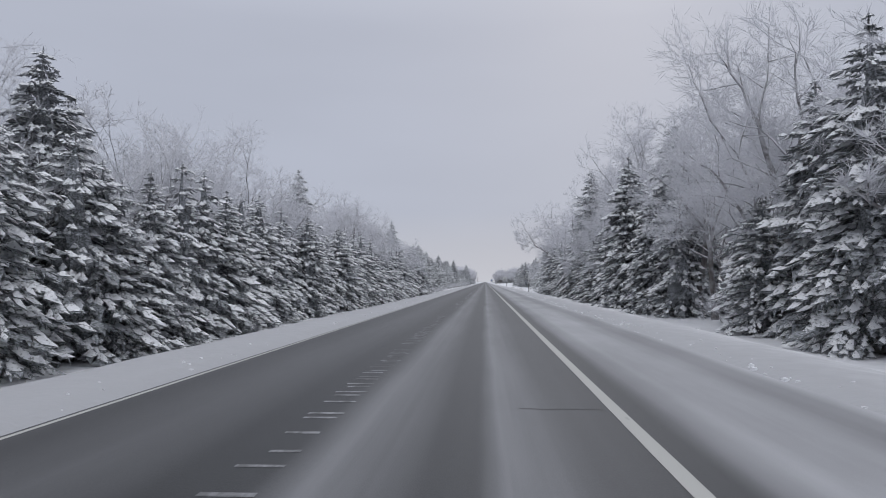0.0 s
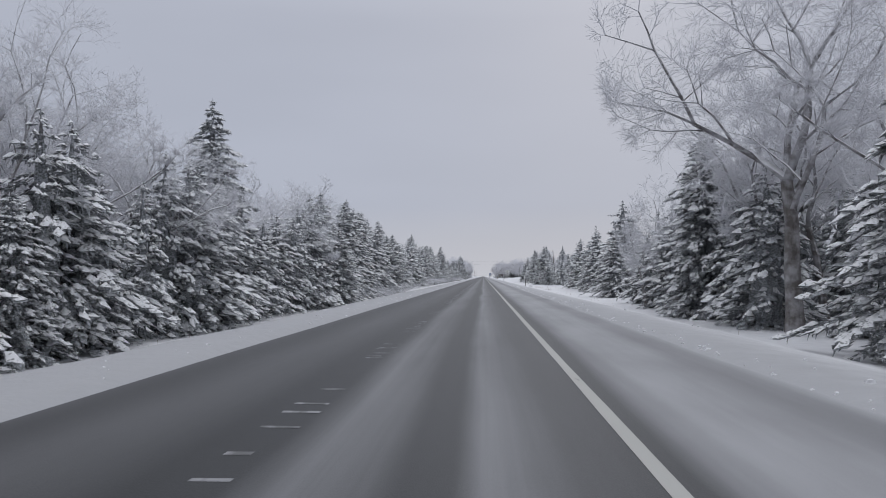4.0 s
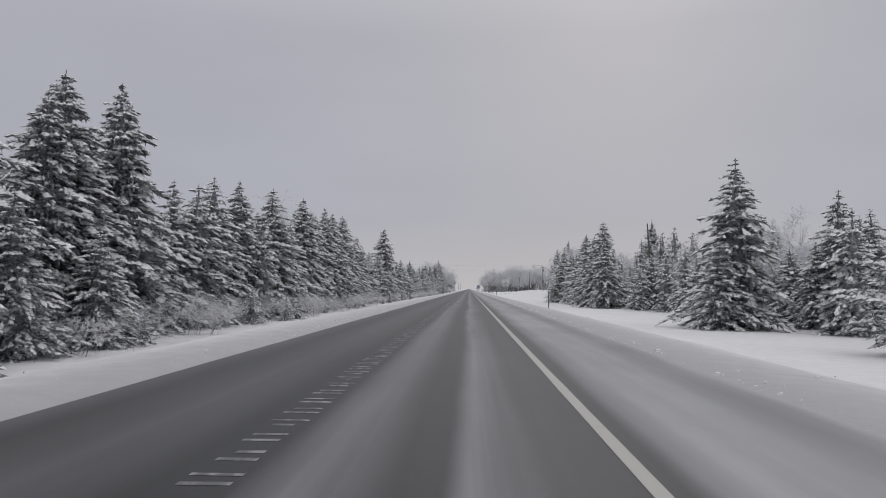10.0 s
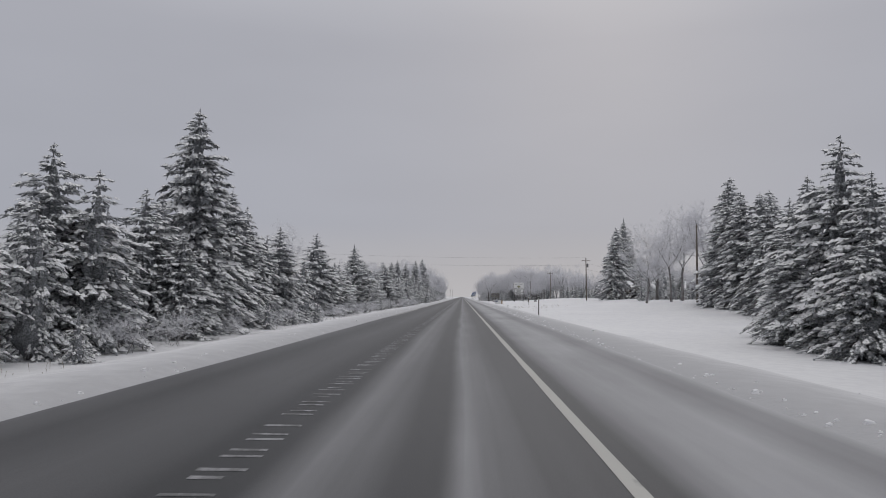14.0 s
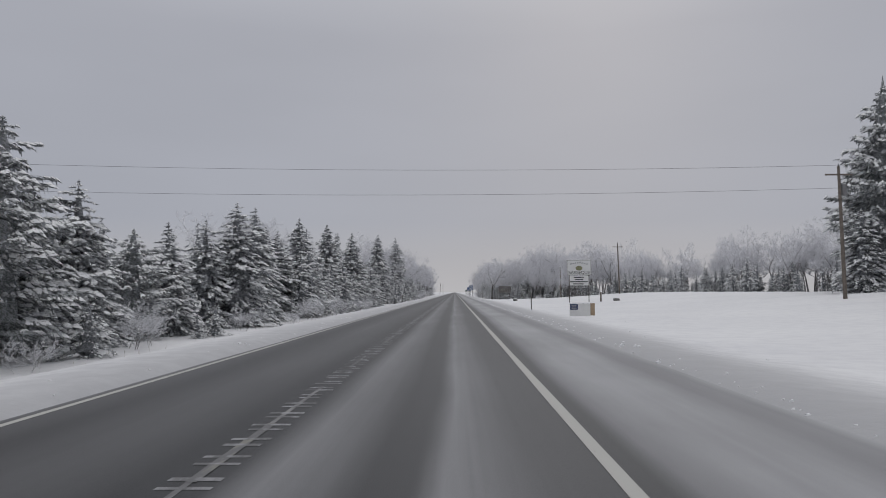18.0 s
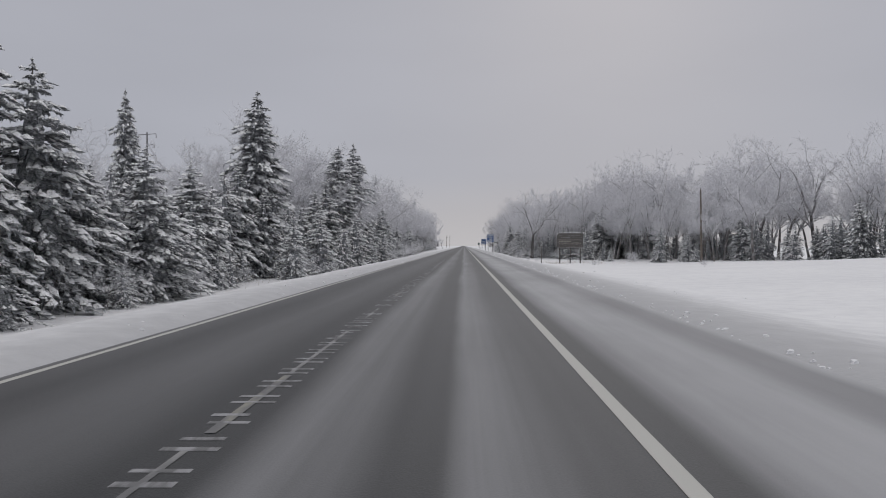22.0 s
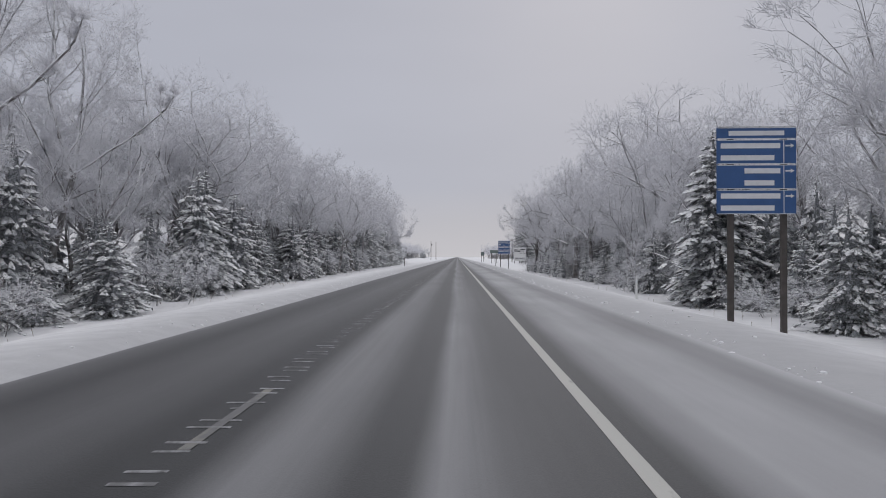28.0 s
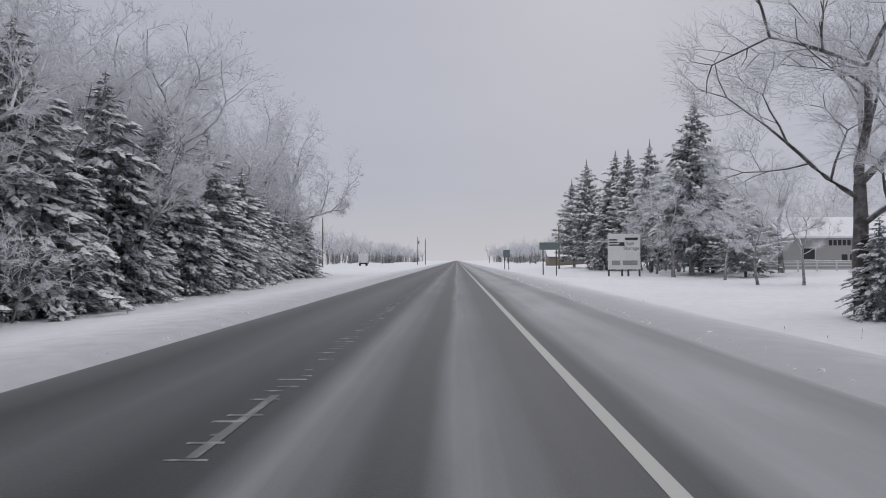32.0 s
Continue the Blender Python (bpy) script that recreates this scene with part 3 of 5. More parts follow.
PROTO = {}
PROTO["spruce"] = [spruce(10 + i, 10, r, w + 4, b + 1, 24, sn, 0.01, dr, tp) for i, (r, w, b, dr, tp, sn) in enumerate(((2.7, 21, 11, 0.32, 0.82, 0.92), (2.4, 22, 10, 0.38, 0.76, 0.98), (3.0, 20, 11, 0.28, 0.9, 0.9), (2.2, 22, 10, 0.40, 0.84, 0.95), (2.6, 23, 10, 0.34, 0.95, 0.85)))]
PROTO["tall_spruce"] = [spruce(20 + i, 17, r, w + 4, b, 27, sn, 0.02, dr, tp) for i, (r, w, b, dr, tp, sn) in enumerate(((3.9, 30, 13, 0.34, 0.85, 0.95), (3.3, 32, 12, 0.40, 0.8, 0.9)))]
PROTO["fir"] = [spruce(30 + i, 10, r, 28, 9, 14, 0.8, 0.03, 0.40, 0.75, name="fir_tree") for i, r in enumerate((1.35, 1.65))]
PROTO["pine"] = [spruce(40 + i, 9, r, 18, 12, 20, 0.9, 0.06, 0.14, 0.5, M_PINE, True, "pine_tree") for i, r in enumerate((2.7, 2.3))]
PROTO["tall_pine"] = [spruce(55 + i, 18, r, 26, 11, 22, 0.95, 0.10, 0.12, 0.6, M_PINE, True, "pine_tree") for i, r in enumerate((3.3, 2.8))]
PROTO["row_spruce"] = [spruce(45 + i, 8, r, 18, 9, 14, 0.92, 0.01, dr, tp, name="white_spruce") for i, (r, dr, tp) in enumerate(((2.5, 0.32, 0.72), (2.2, 0.4, 0.85), (2.0, 0.3, 0.8), (2.3, 0.36, 0.95)))]
PROTO["small_spruce"] = [spruce(50 + i, 4, r, 12, 8, 10, 1.0, 0.01, 0.34, name="young_spruce") for i, r in enumerate((1.3, 1.5, 1.1))]
PROTO["back_spruce"] = [spruce(60 + i, 10, r, 16, 6, 6, 0.95, 0.02, 0.34, plain_pads=True) for i, r in enumerate((2.5, 2.1, 2.3))]
PROTO["bare"] = [hardwood(70 + i, 13, w, 5, 6, 0.0055, crown_from=c, girth=g) for i, (w, c, g) in enumerate(((0.29, 0.32, 0.014), (0.26, 0.36, 0.012), (0.33, 0.26, 0.016), (0.27, 0.28, 0.012)))]
PROTO["back_bare"] = [hardwood(80 + i, 12, 0.27, 4, 7, 0.0095, crown_from=0.26, girth=0.011) for i in range(4)]
PROTO["far_bare"] = [hardwood(85 + i, 12, 0.27, 3, 7, 0.032, crown_from=0.28) for i in range(3)]
PROTO["brush"] = [hardwood(90 + i, 3.2, 0.5, 3, 4, 0.006, "frosted_bush", 0.2, 4, girth=0.008) for i in range(3)]
PROTO["tall_bare"] = [hardwood(100 + i, 15, 0.36, 6, 3, 0.005, crown_from=0.26, sides=5, girth=0.016, fork=0.62, wood=M_OLD_BARK) for i in range(3)]
for kind, count, across in (("back_bare", 4, 3.0), ("back_spruce", 4, 2.2), ("far_bare", 5, 5.0)):
    PROTO["grove_" + kind] = [grove(i, kind, count, 10.0, across) for i in range(4)]
TAGS = {
    "spruce": ("dark green spruce with heavy snow on its drooping boughs", "spruce tree"), "fir": ("slender dark fir tree dusted with snow", "fir tree"),
    "pine": ("bushy round-topped pine covered with snow", "pine tree"), "tall_pine": ("tall full-crowned pine frosted with snow", "pine tree"), "small_spruce": ("low young spruce bowed under fresh snow", "spruce tree"),
    "back_spruce": ("snowy spruce standing deeper in the forest", "spruce tree"), "bare": ("leafless hardwood tree white with hoarfrost", "bare tree"),
    "back_bare": ("pale frosted leafless tree deeper in the forest", "bare tree"), "brush": ("low leafless bush coated with frost and snow", "bush"),
    "row_spruce": ("broad snow-laden spruce with boughs down to the ground", "spruce tree"), "tall_spruce": ("tall broad spruce with snow along every bough", "spruce tree"), "far_bare": ("pale frosted leafless tree far from the road", "bare tree"),
    "tall_bare": ("tall leafless tree with snow-lined spreading limbs", "bare tree")}
GROUPS = {"spruce": "spruces along the road", "fir": "firs along the road", "pine": "pines along the road", "tall_pine": "pines along the road", "small_spruce": "young spruces along the road",
          "back_spruce": "spruces along the road", "row_spruce": "spruces along the road", "tall_spruce": "spruces along the road", "far_bare": "bare trees along the road", "bare": "bare trees along the road", "back_bare": "bare trees along the road", "brush": "bushes along the road", "tall_bare": "bare trees along the road"}
for kind in TAGS:
    for ob in PROTO[kind]:
        tagged(ob, *TAGS[kind], group=GROUPS[kind])
HEIGHT = {"spruce": 10, "fir": 10, "pine": 9, "tall_pine": 18, "row_spruce": 8, "tall_spruce": 17, "far_bare": 12, "small_spruce": 4, "back_spruce": 10, "bare": 13, "back_bare": 12, "brush": 3.2, "tall_bare": 15, "grove_back_bare": 12, "grove_back_spruce": 10, "grove_far_bare": 12}


def tree_pose(kind, x, y, h, rng, wide):
    s = (h + (deeper(y) if x < -15 and h > 3.5 else 0)) / HEIGHT[kind]
    return Matrix.LocRotScale((x, y, gz(x, y) - 0.05), Euler((rng.uniform(-0.03, 0.03), rng.uniform(-0.03, 0.03), rng.random() * 6.28)), (s * wide, s * wide, s))


def plant(kind, x, y, h, rng, wide=1.0, pick=None):
    if kind == "spruce" and h > 13.5:
        kind = "tall_spruce"
    if kind == "pine" and h > 13.5:
        kind, wide = "tall_pine", wide * 0.95
    if kind == "fir" and h > 13:
        kind, wide = "tall_spruce", wide * 0.6
    obs = PROTO[kind]
    ob = obs[pick if pick is not None else rng.randrange(len(obs))]
    return copy_thing(ob, tree_pose(kind, x, y, h, rng, wide))


# ---- trees that stand out, kind by kind: x, y and height in metres ----

def stand(kind, seed, *spots):
    rng = random.Random(seed)
    for x, y, h in spots:
        plant(kind, x, y, h, rng, WIDTH.get(kind, 1.0) * (10 / max(h, 10)) ** 0.2)
        STANDS.append((x, y))


STANDS, WIDTH = [], {"spruce": 1.34, "bare": 1.2, "fir": 1.3, "pine": 1.25}
stand("spruce", 300, (-30, 108.9, 21.5), (15, 27.7, 13.3), (-21, 36.8, 10.2), (14.5, 37.3, 7.6), (-25, 37.5, 16.9), (-20.5, 40.9, 10.2), (-30, 47.9, 17), (-21, 54.3, 10.8), (16.5, 60.3, 16.7), (14.5, 60.3, 10.8), (-22, 66.5, 11.9), (15, 74.1, 16.3), (-21, 79.1, 11), (15, 91.1, 9.3), (14.5, 94, 8.7), (-21, 96.9, 11.2), (-20.5, 104.4, 8.4), (16.5, 108.6, 20.5), (-21, 121.3, 9.7), (14, 122.6, 7.4), (-22, 128.9, 10), (14.5, 130.4, 10.3), (-22, 140.5, 10), (14.5, 143.7, 11.2), (-20.5, 150.9, 7.4), (16, 172.3, 14), (-25, 185.4, 20), (17.5, 214, 8.4), (-23.5, 215.5, 14.7), (-20, 216.7, 10.2), (19.3, 218.2, 13.4))
stand("spruce", 301, (18.5, 218.6, 10.2), (-23.5, 219.3, 15.5), (-20.5, 223.6, 9.1), (-23.5, 235.6, 15.7), (24, 236.9, 12.4), (-23.5, 238.8, 16.5), (24, 239.8, 8.8), (-23.5, 245.2, 15.6), (-23.5, 249.8, 15.6), (20, 250.3, 8), (26, 251, 6.8), (-24, 255.3, 15.9), (22, 257.4, 12.6), (-24, 263.8, 15.2), (-22, 266.3, 12.4), (24, 275.1, 10.2), (-23.5, 278.4, 16.1), (22, 282.5, 9.4), (22, 286.4, 8.4), (-23.5, 286.7, 12.8), (-23.5, 292.5, 11.5), (24, 292.7, 12.2), (-23.5, 301.2, 14.4), (-23.5, 306.3, 13), (-23.5, 313.4, 12.9), (-23.5, 320.2, 11.3), (-20, 334.6, 7.4), (-19.5, 340.8, 6.4), (-23.5, 341.5, 14.1), (-23.5, 344.5, 16.1))
stand("spruce", 302, (-23.5, 350.7, 17.2), (29, 355.5, 8.9), (18.5, 356.7, 6.6), (-23.5, 358.9, 11.7), (20.3, 359.1, 13.4), (27, 360.2, 6.9), (29, 360.6, 11), (-23.5, 362.9, 11.1), (-23.5, 368, 13.5), (30, 370.6, 7.1), (-23.5, 373.5, 14.1), (33, 381.1, 10.2), (-23.5, 386.1, 15.1), (-25, 386.1, 12.2), (-23.5, 399.6, 15.8), (-23.5, 403.3, 15.2), (-23.5, 406.7, 14.9), (-23.5, 409.8, 14.3), (21, 413, 10.4), (-23.5, 415.8, 15), (-23.5, 418.5, 16.6), (22, 420.3, 14.4), (21, 420.7, 9.4), (-23.5, 422.2, 16.1), (-23.5, 431.6, 16.8), (21, 432.9, 8), (22, 438.7, 9.1), (-23.5, 441.5, 11), (22, 444.6, 10), (24, 445.7, 14.2))
stand("spruce", 303, (-23.5, 447.4, 14), (22, 452.4, 9.8), (24, 452.6, 12.6), (-23.5, 456.1, 12.1), (19.5, 461, 6.3), (21, 462.4, 9.5), (-23.5, 465.8, 11.9), (22, 468, 12.8), (21, 471.7, 7.4), (-23, 476.3, 11), (-20, 476.4, 7.9), (25, 478.1, 12), (-23, 478.6, 11), (-22.5, 484.4, 19), (-23, 495.5, 13.8), (34, 499.7, 12.7), (-23, 500.8, 12.8), (35, 506.1, 14.2), (-21.5, 507.7, 11.4), (37, 514.6, 14.8), (36, 516.1, 15), (36, 521.1, 17.7), (37, 527.5, 13.5), (-23, 533.8, 13), (-22, 544.7, 8.4), (-23, 550.7, 8.1), (-23, 557.7, 7.3), (42, 590.8, 10.6), (-23, 591.1, 10.4), (36, 591.4, 17.2))
stand("spruce", 304, (-23, 612.3, 10.1), (-21, 615.9, 12.3), (-23.5, 629.8, 13.4), (-23.5, 638.7, 11.2), (-23.5, 642, 11.7), (-23.5, 651.7, 14.6), (-23.5, 658.5, 13.5), (-23.5, 676.7, 16), (-20, 687.7, 6.3), (-23, 700.2, 16.1), (-22, 705.9, 12.5), (-21, 709.2, 7.5), (-20, 714, 9.1), (-22, 726.6, 9.7), (-22, 737.5, 10.7), (-22, 743.2, 19), (-19, 760.4, 7.3), (-21, 766.4, 10.2), (-20, 770.3, 11.5), (-20, 778.4, 18.3), (-22.7, 810.8, 23.6), (-18, 819.9, 8.9), (-18.5, 826.5, 11.9), (14.5, 835.6, 5), (15.5, 846.1, 8.6), (15, 855.6, 8.8), (15, 893.8, 10.2), (-19, 905.9, 9.1), (-18.5, 930.6, 7.3), (-19, 947.5, 6.5))
stand("spruce", 305, (40.5, 618, 8.5), (-22, 602, 8.8), (28, 812, 10.8), (30.5, 813.5, 9), (26.3, 819, 8.4), (-22.5, 955.6, 9.4), (-19.4, 961.8, 8.4), (-18.2, 992.5, 8.6), (-18.6, 1012, 12.5), (-18.8, 1020, 12.5), (-18.6, 1027, 12), (-18.2, 1034, 10), (-18.5, 1042, 9), (-18.5, 960.3, 4), (-19, 969.3, 6.1), (-19.5, 990.2, 9.4), (-19.5, 996.7, 11.3), (-18.5, 1004.7, 12.9), (18, 1005.6, 4.4), (-18, 1006.8, 9), (-17.5, 1013.4, 7.6), (-17.5, 1020.5, 7.8), (-18, 1029.1, 6.6), (25, 1092.7, 13))
stand("fir", 306, (-25, 692, 15.5), (-24.5, 688, 13), (35.7, 802.5, 12.2), (16, 34.6, 12.8), (16, 122.6, 13.2), (-23, 631.9, 11.4), (-26, 700.2, 16.3), (-26, 724, 15.1), (-21, 793.9, 10), (-23, 846.9, 20.8), (-19.5, 959.1, 7.6))
stand("bare", 307, (17, 39.9, 20), (19.2, 82.5, 24.5), (-27, 75, 21.5), (-26, 82, 18.5), (-28, 66, 21.5), (-26, 747, 17), (18.5, 98, 20), (19, 103.5, 22), (-31, 43.7, 19.9), (-25, 47.3, 16.8), (18, 52.3, 13.5), (-25, 55.8, 14.3), (-27, 85.7, 18.2), (15, 90.7, 12.9), (15.5, 97, 13.1), (15, 99.9, 10.8), (-28, 125, 19.5), (-27, 136, 22.3), (19, 140.3, 17.1), (-25, 140.8, 15.1), (19, 151.2, 19.2), (16, 158.5, 21.9), (-27, 159.6, 21.9), (-27, 163.8, 21.1), (-24, 168.3, 14.4), (-30, 236.5, 17.9), (-30, 240.1, 18.8), (-30, 411, 19.2), (-30, 539.7, 16.2), (30, 541, 14.5), (33.5, 539, 16), (36.5, 543, 16.5), (40, 540.6, 17), (-23, 564.9, 8.5), (42, 576.7, 13.8), (-26, 775.1, 15.1), (-26, 787.1, 17.3), (-27, 804, 18.9), (20, 829, 14.3), (-24, 830.1, 15.7))
stand("bare", 308, (16, 835.2, 8), (18, 837.7, 12), (-26, 838.5, 19.1), (-24, 841.5, 19.9), (21, 858.3, 19.5), (-22, 858.9, 22.1), (20, 884.7, 19.2), (-26, 887.7, 25.9), (-23, 892.2, 21.7), (15.5, 902.6, 8.7), (18, 904.2, 14.9), (-24, 909.6, 17.1), (-22, 911.6, 18.2), (17, 913.4, 14.2), (20, 915.4, 18.5), (-24, 920.4, 21.6), (16.5, 920.8, 13.7), (22, 933.1, 22.6), (-26, 933.9, 17.7), (16, 936.3, 13.2), (15.5, 941.5, 8), (16, 947.7, 15.5), (-25, 954.2, 16.5), (16, 960.4, 9.8), (20, 961.1, 20), (-25, 967.5, 14.6))
stand("bare", 309, (20, 975.8, 21.1), (19, 984.8, 19.9), (-23, 989.4, 11.7), (-25, 1005.5, 20.9), (-24, 1018.8, 16.6), (-20, 1021.1, 19.3), (26, 1028.3, 8.5), (23, 1029.1, 9), (-23, 1037.1, 16.3), (24, 1038.4, 9.2), (-22, 1045.1, 15.7), (22, 1046.5, 12.5), (-21, 1048.6, 21.5), (36, 1053.4, 14.4), (-21, 1062.1, 23.2), (-19, 1062.7, 13.3), (25, 1063, 10.8), (66, 1088.8, 17.3), (66, 1098.9, 16.8))
stand("tall_bare", 310, (-24, 941, 24), (-26, 961, 22), (-23.3, 979, 17.5), (-24, 1033, 24), (17.8, 972, 17), (18, 948.5, 20), (-28, 101.4, 18.2), (-27, 114.3, 16.6), (-28, 140.5, 22.2), (38, 563.3, 15.9), (15.4, 986.5, 18), (-27.5, 993.2, 23.3))
stand("pine", 311, (36.5, 446, 16.5), (44.5, 621.5, 22), (47, 628, 18), (-22, 581, 11), (-22.5, 597, 7.8), (22, 265.8, 10), (-22, 279.9, 12.7), (20, 336, 6.8), (26.6, 408, 8), (24, 439.6, 13.4), (-23, 539.1, 10.5), (-23, 543.4, 9.2), (-21.5, 541.5, 8.6), (-24.5, 546, 9.2), (-23, 575, 14), (-25, 586.8, 13.5), (29, 1046, 8.4), (31, 1062, 9.9), (26, 1053.1, 19.8), (30, 1057.5, 12.1), (27, 1072.5, 18.1), (28, 1087.5, 19.3), (27, 1092.9, 19.7), (27, 1118, 21.9), (27, 1135.2, 19.8))
stand("row_spruce", 313, (37, 566, 5.4), (39.5, 568, 6.2), (35, 562, 4.6), (33.5, 557, 4.2), (42, 572, 6), (44, 573.5, 6.6), (46, 574.5, 6.8), (43.2, 576, 7.2))
stand("brush", 314, (8.6, 774, 0.7), (9.3, 772, 0.6), (9.8, 776, 0.8), (8.2, 778, 0.6), (10.4, 771, 0.7), (17.2, 763, 0.9), (18, 765, 0.8), (16.8, 761.5, 0.7), (10.8, 282, 0.9), (11.2, 283, 0.7), (7.6, 541, 0.6), (8.6, 538, 0.5), (12.5, 566, 0.5), (20, 670, 0.6), (22, 735, 0.7), (24, 741, 0.8))
stand("small_spruce", 312, (14.5, 870.1, 4.9), (14, 944.6, 2.7), (14, 951.4, 3), (14.5, 964, 3.6), (15, 977.6, 3.4))


# ---- the forest between them, stretch by stretch ----
def line(x0, y0, y1, y):
    """A forest edge: one distance from the road, or two, for its start and its end."""
    return x0 if not isinstance(x0, tuple) else x0[0] + (x0[1] - x0[0]) * (y - y0) / (y1 - y0)


def belt(side, y0, y1, x0, depth, gap, mix, lo, hi, seed, wide=1.0):
    """Plants single trees from x0 outward, where no marked tree stands yet. mix: kind -> weight."""
    rng = random.Random(seed)
    kinds, weights = list(mix), list(mix.values())
    y = y0
    while y < y1:
        x = side * (line(x0, y0, y1, y) + rng.random() * depth)
        kind = rng.choices(kinds, weights)[0]
        h = rng.uniform(lo, hi)
        if kind in ("small_spruce", "brush"):
            h = rng.uniform(1.2, 3.2) * (1.5 if kind == "brush" and y > 850 else 1.0)
        w = wide * rng.uniform(0.95, 1.3)
        if not any(abs(x - a) < 2.0 and abs(y - b) < 1.6 for a, b in STANDS):
            plant(kind, x, y, h, rng, w)
        y += gap * rng.uniform(0.6, 1.4)


def behind(side, y0, y1, x0, depth, gap, mix, lo, hi, seed):
    """One stretch of woods further from the road, made up of groves. gap: metres of road for each tree."""
    rng = random.Random(seed)
    kinds, weights = list(mix), list(mix.values())
    stretch = tagged(new("woods"), "dense frosted hardwoods and spruces deeper in the forest", "woods", kind="stuff")
    y = y0 + 3
    while y < y1 - 2:
        kind = rng.choices(kinds, weights)[0]
        x = side * (line(x0, y0, y1, y) + 1.5 + rng.random() * max(0.0, depth - 1.5))
        h = rng.uniform(lo + 0.35 * (hi - lo), hi * 1.06) * (0.6 if kind == "back_spruce" and hi > 13.5 else 1.0)
        k = h / HEIGHT[kind]
        m = Matrix.LocRotScale((x, y, gz(x, y) - 0.05), Euler((0, 0, rng.choice((0, math.pi)) + rng.uniform(-0.15, 0.15))), (k * rng.uniform(0.9, 1.15), max(k, 0.7), k))
        copy_thing(rng.choice(PROTO["grove_" + kind]), m).parent = stretch
        y += 3.1 * gap * rng.uniform(0.6, 1.4)


CONIF = {"row_spruce": 6, "fir": 0.6, "small_spruce": 1}
LOW = {"small_spruce": 2, "brush": 3}
BACK = {"back_spruce": 1, "back_bare": 4}
BACKC = {"back_spruce": 4, "back_bare": 1}
FROSTY = {"back_spruce": 1, "back_bare": 9}
L, R = -1, 1
FARBACK = {"back_spruce": 1, "far_bare": 7}
THICKET = {"brush": 2, "small_spruce": 2, "row_spruce": 1}
# left of the road
belt(L, 10, 205, 20.5, 2.5, 3.6, {"row_spruce": 1}, 8.5, 12, 1, 1.05)
belt(L, 205, 400, 21, 3, 4.0, CONIF, 9, 13, 5, 1.1)
belt(L, 400, 560, 21, 3, 4.8, CONIF, 7, 10.5, 38, 1.1)
belt(L, 560, 640, 21, 3, 5.0, CONIF, 6, 9.5, 10)
belt(L, 640, 880, 19.5, 3, 4.2, CONIF, 6, 10, 13)
belt(L, 880, 1062, 17.5, 3, 5.0, {"row_spruce": 3, "small_spruce": 2, "bare": 0.8}, 5, 9, 14)
belt(L, 330, 850, 17.5, 2.5, 7.0, LOW, 2, 3, 19)
belt(L, 225, 735, 17.2, 2.2, 6.5, {"brush": 4, "small_spruce": 1}, 1, 2, 52, 1.2)
belt(L, 735, 865, 14.8, 2.2, 3.4, {"row_spruce": 3, "small_spruce": 2, "brush": 3}, 3.5, 6.5, 50)
belt(L, 850, 1064, 16.5, 2.5, 3.0, THICKET, 3, 5.5, 24, 1.3)
behind(L, -10, 215, 24, 8, 2.3, BACK, 14, 19, 2)
behind(L, 215, 690, 26, 8, 5.0, BACKC, 8, 11, 6)
behind(L, 640, 770, 27, 9, 2.6, FROSTY, 11, 15, 15)
behind(L, 770, 860, 23.5, 10, 2.0, FROSTY, 18, 22.5, 34)
behind(L, 860, 1062, 18.5, 5, 2.2, {"back_spruce": 1}, 3, 7, 37)
belt(L, 1008, 1064, 17.5, 1.5, 5.0, {"spruce": 1}, 6, 8.5, 41, 1.2)
behind(L, 860, 1010, 20, 10, 1.9, FROSTY, 14, 19, 25)
behind(L, 860, 1062, 24.5, 6, 1.9, {"back_spruce": 1}, 4, 8, 51)
behind(L, 1002, 1042, 19.5, 7, 1.1, FROSTY, 15, 19, 42)
behind(L, 1038, 1066, 19.5, 6, 1.2, FROSTY, 13, 16.5, 45)
# right of the road
belt(R, 10, 200, 15, 2.5, 4.2, {"row_spruce": 4, "bare": 2, "brush": 2}, 6, 10.5, 3, 1.1)
belt(R, 205, 340, 24, 8, 9, CONIF, 5, 8, 7)
belt(R, 340, 440, 24, 8, 6, CONIF, 6, 9, 8)
belt(R, 400, 468, 24, 7, 4.5, {"row_spruce": 3, "bare": 1}, 6, 9, 22)
belt(R, 690, 850, (62, 19), 4, 5, CONIF, 4, 8, 23)
belt(R, 834, 1000, 14.5, 2.5, 3.6, {"small_spruce": 3, "brush": 4, "row_spruce": 1}, 3.5, 6, 17)
belt(R, 775, 830, (31, 16), 4, 2.4, {"small_spruce": 3, "row_spruce": 2, "brush": 2}, 4, 6.5, 46)
belt(R, 822, 1000, 14.0, 2.0, 2.7, THICKET, 3, 5, 26, 1.3)
behind(R, -10, 205, 18, 8, 2.3, BACK, 14, 19, 4)
behind(R, 215, 480, 48, 25, 2.2, FARBACK, 9, 14, 9)
behind(R, 230, 420, 46, 18, 1.8, {"back_spruce": 1}, 4, 7, 54)
behind(R, 370, 475, 31, 14, 2.2, {"back_spruce": 3, "back_bare": 5}, 9, 13, 43)
behind(R, 480, 545, 42, 16, 1.8, {"back_spruce": 1, "back_bare": 5}, 8, 12, 44)
behind(R, 640, 770, (85, 45), 14, 1.5, FROSTY, 12, 15.5, 12)
behind(R, 770, 850, (45, 20), 12, 1.5, FROSTY, 17, 21, 53)
behind(R, 640, 850, (82, 19), 8, 1.6, {"back_spruce": 1}, 3, 7, 35)
behind(R, 560, 700, (110, 88), 30, 1.2, FARBACK, 9, 14, 21)
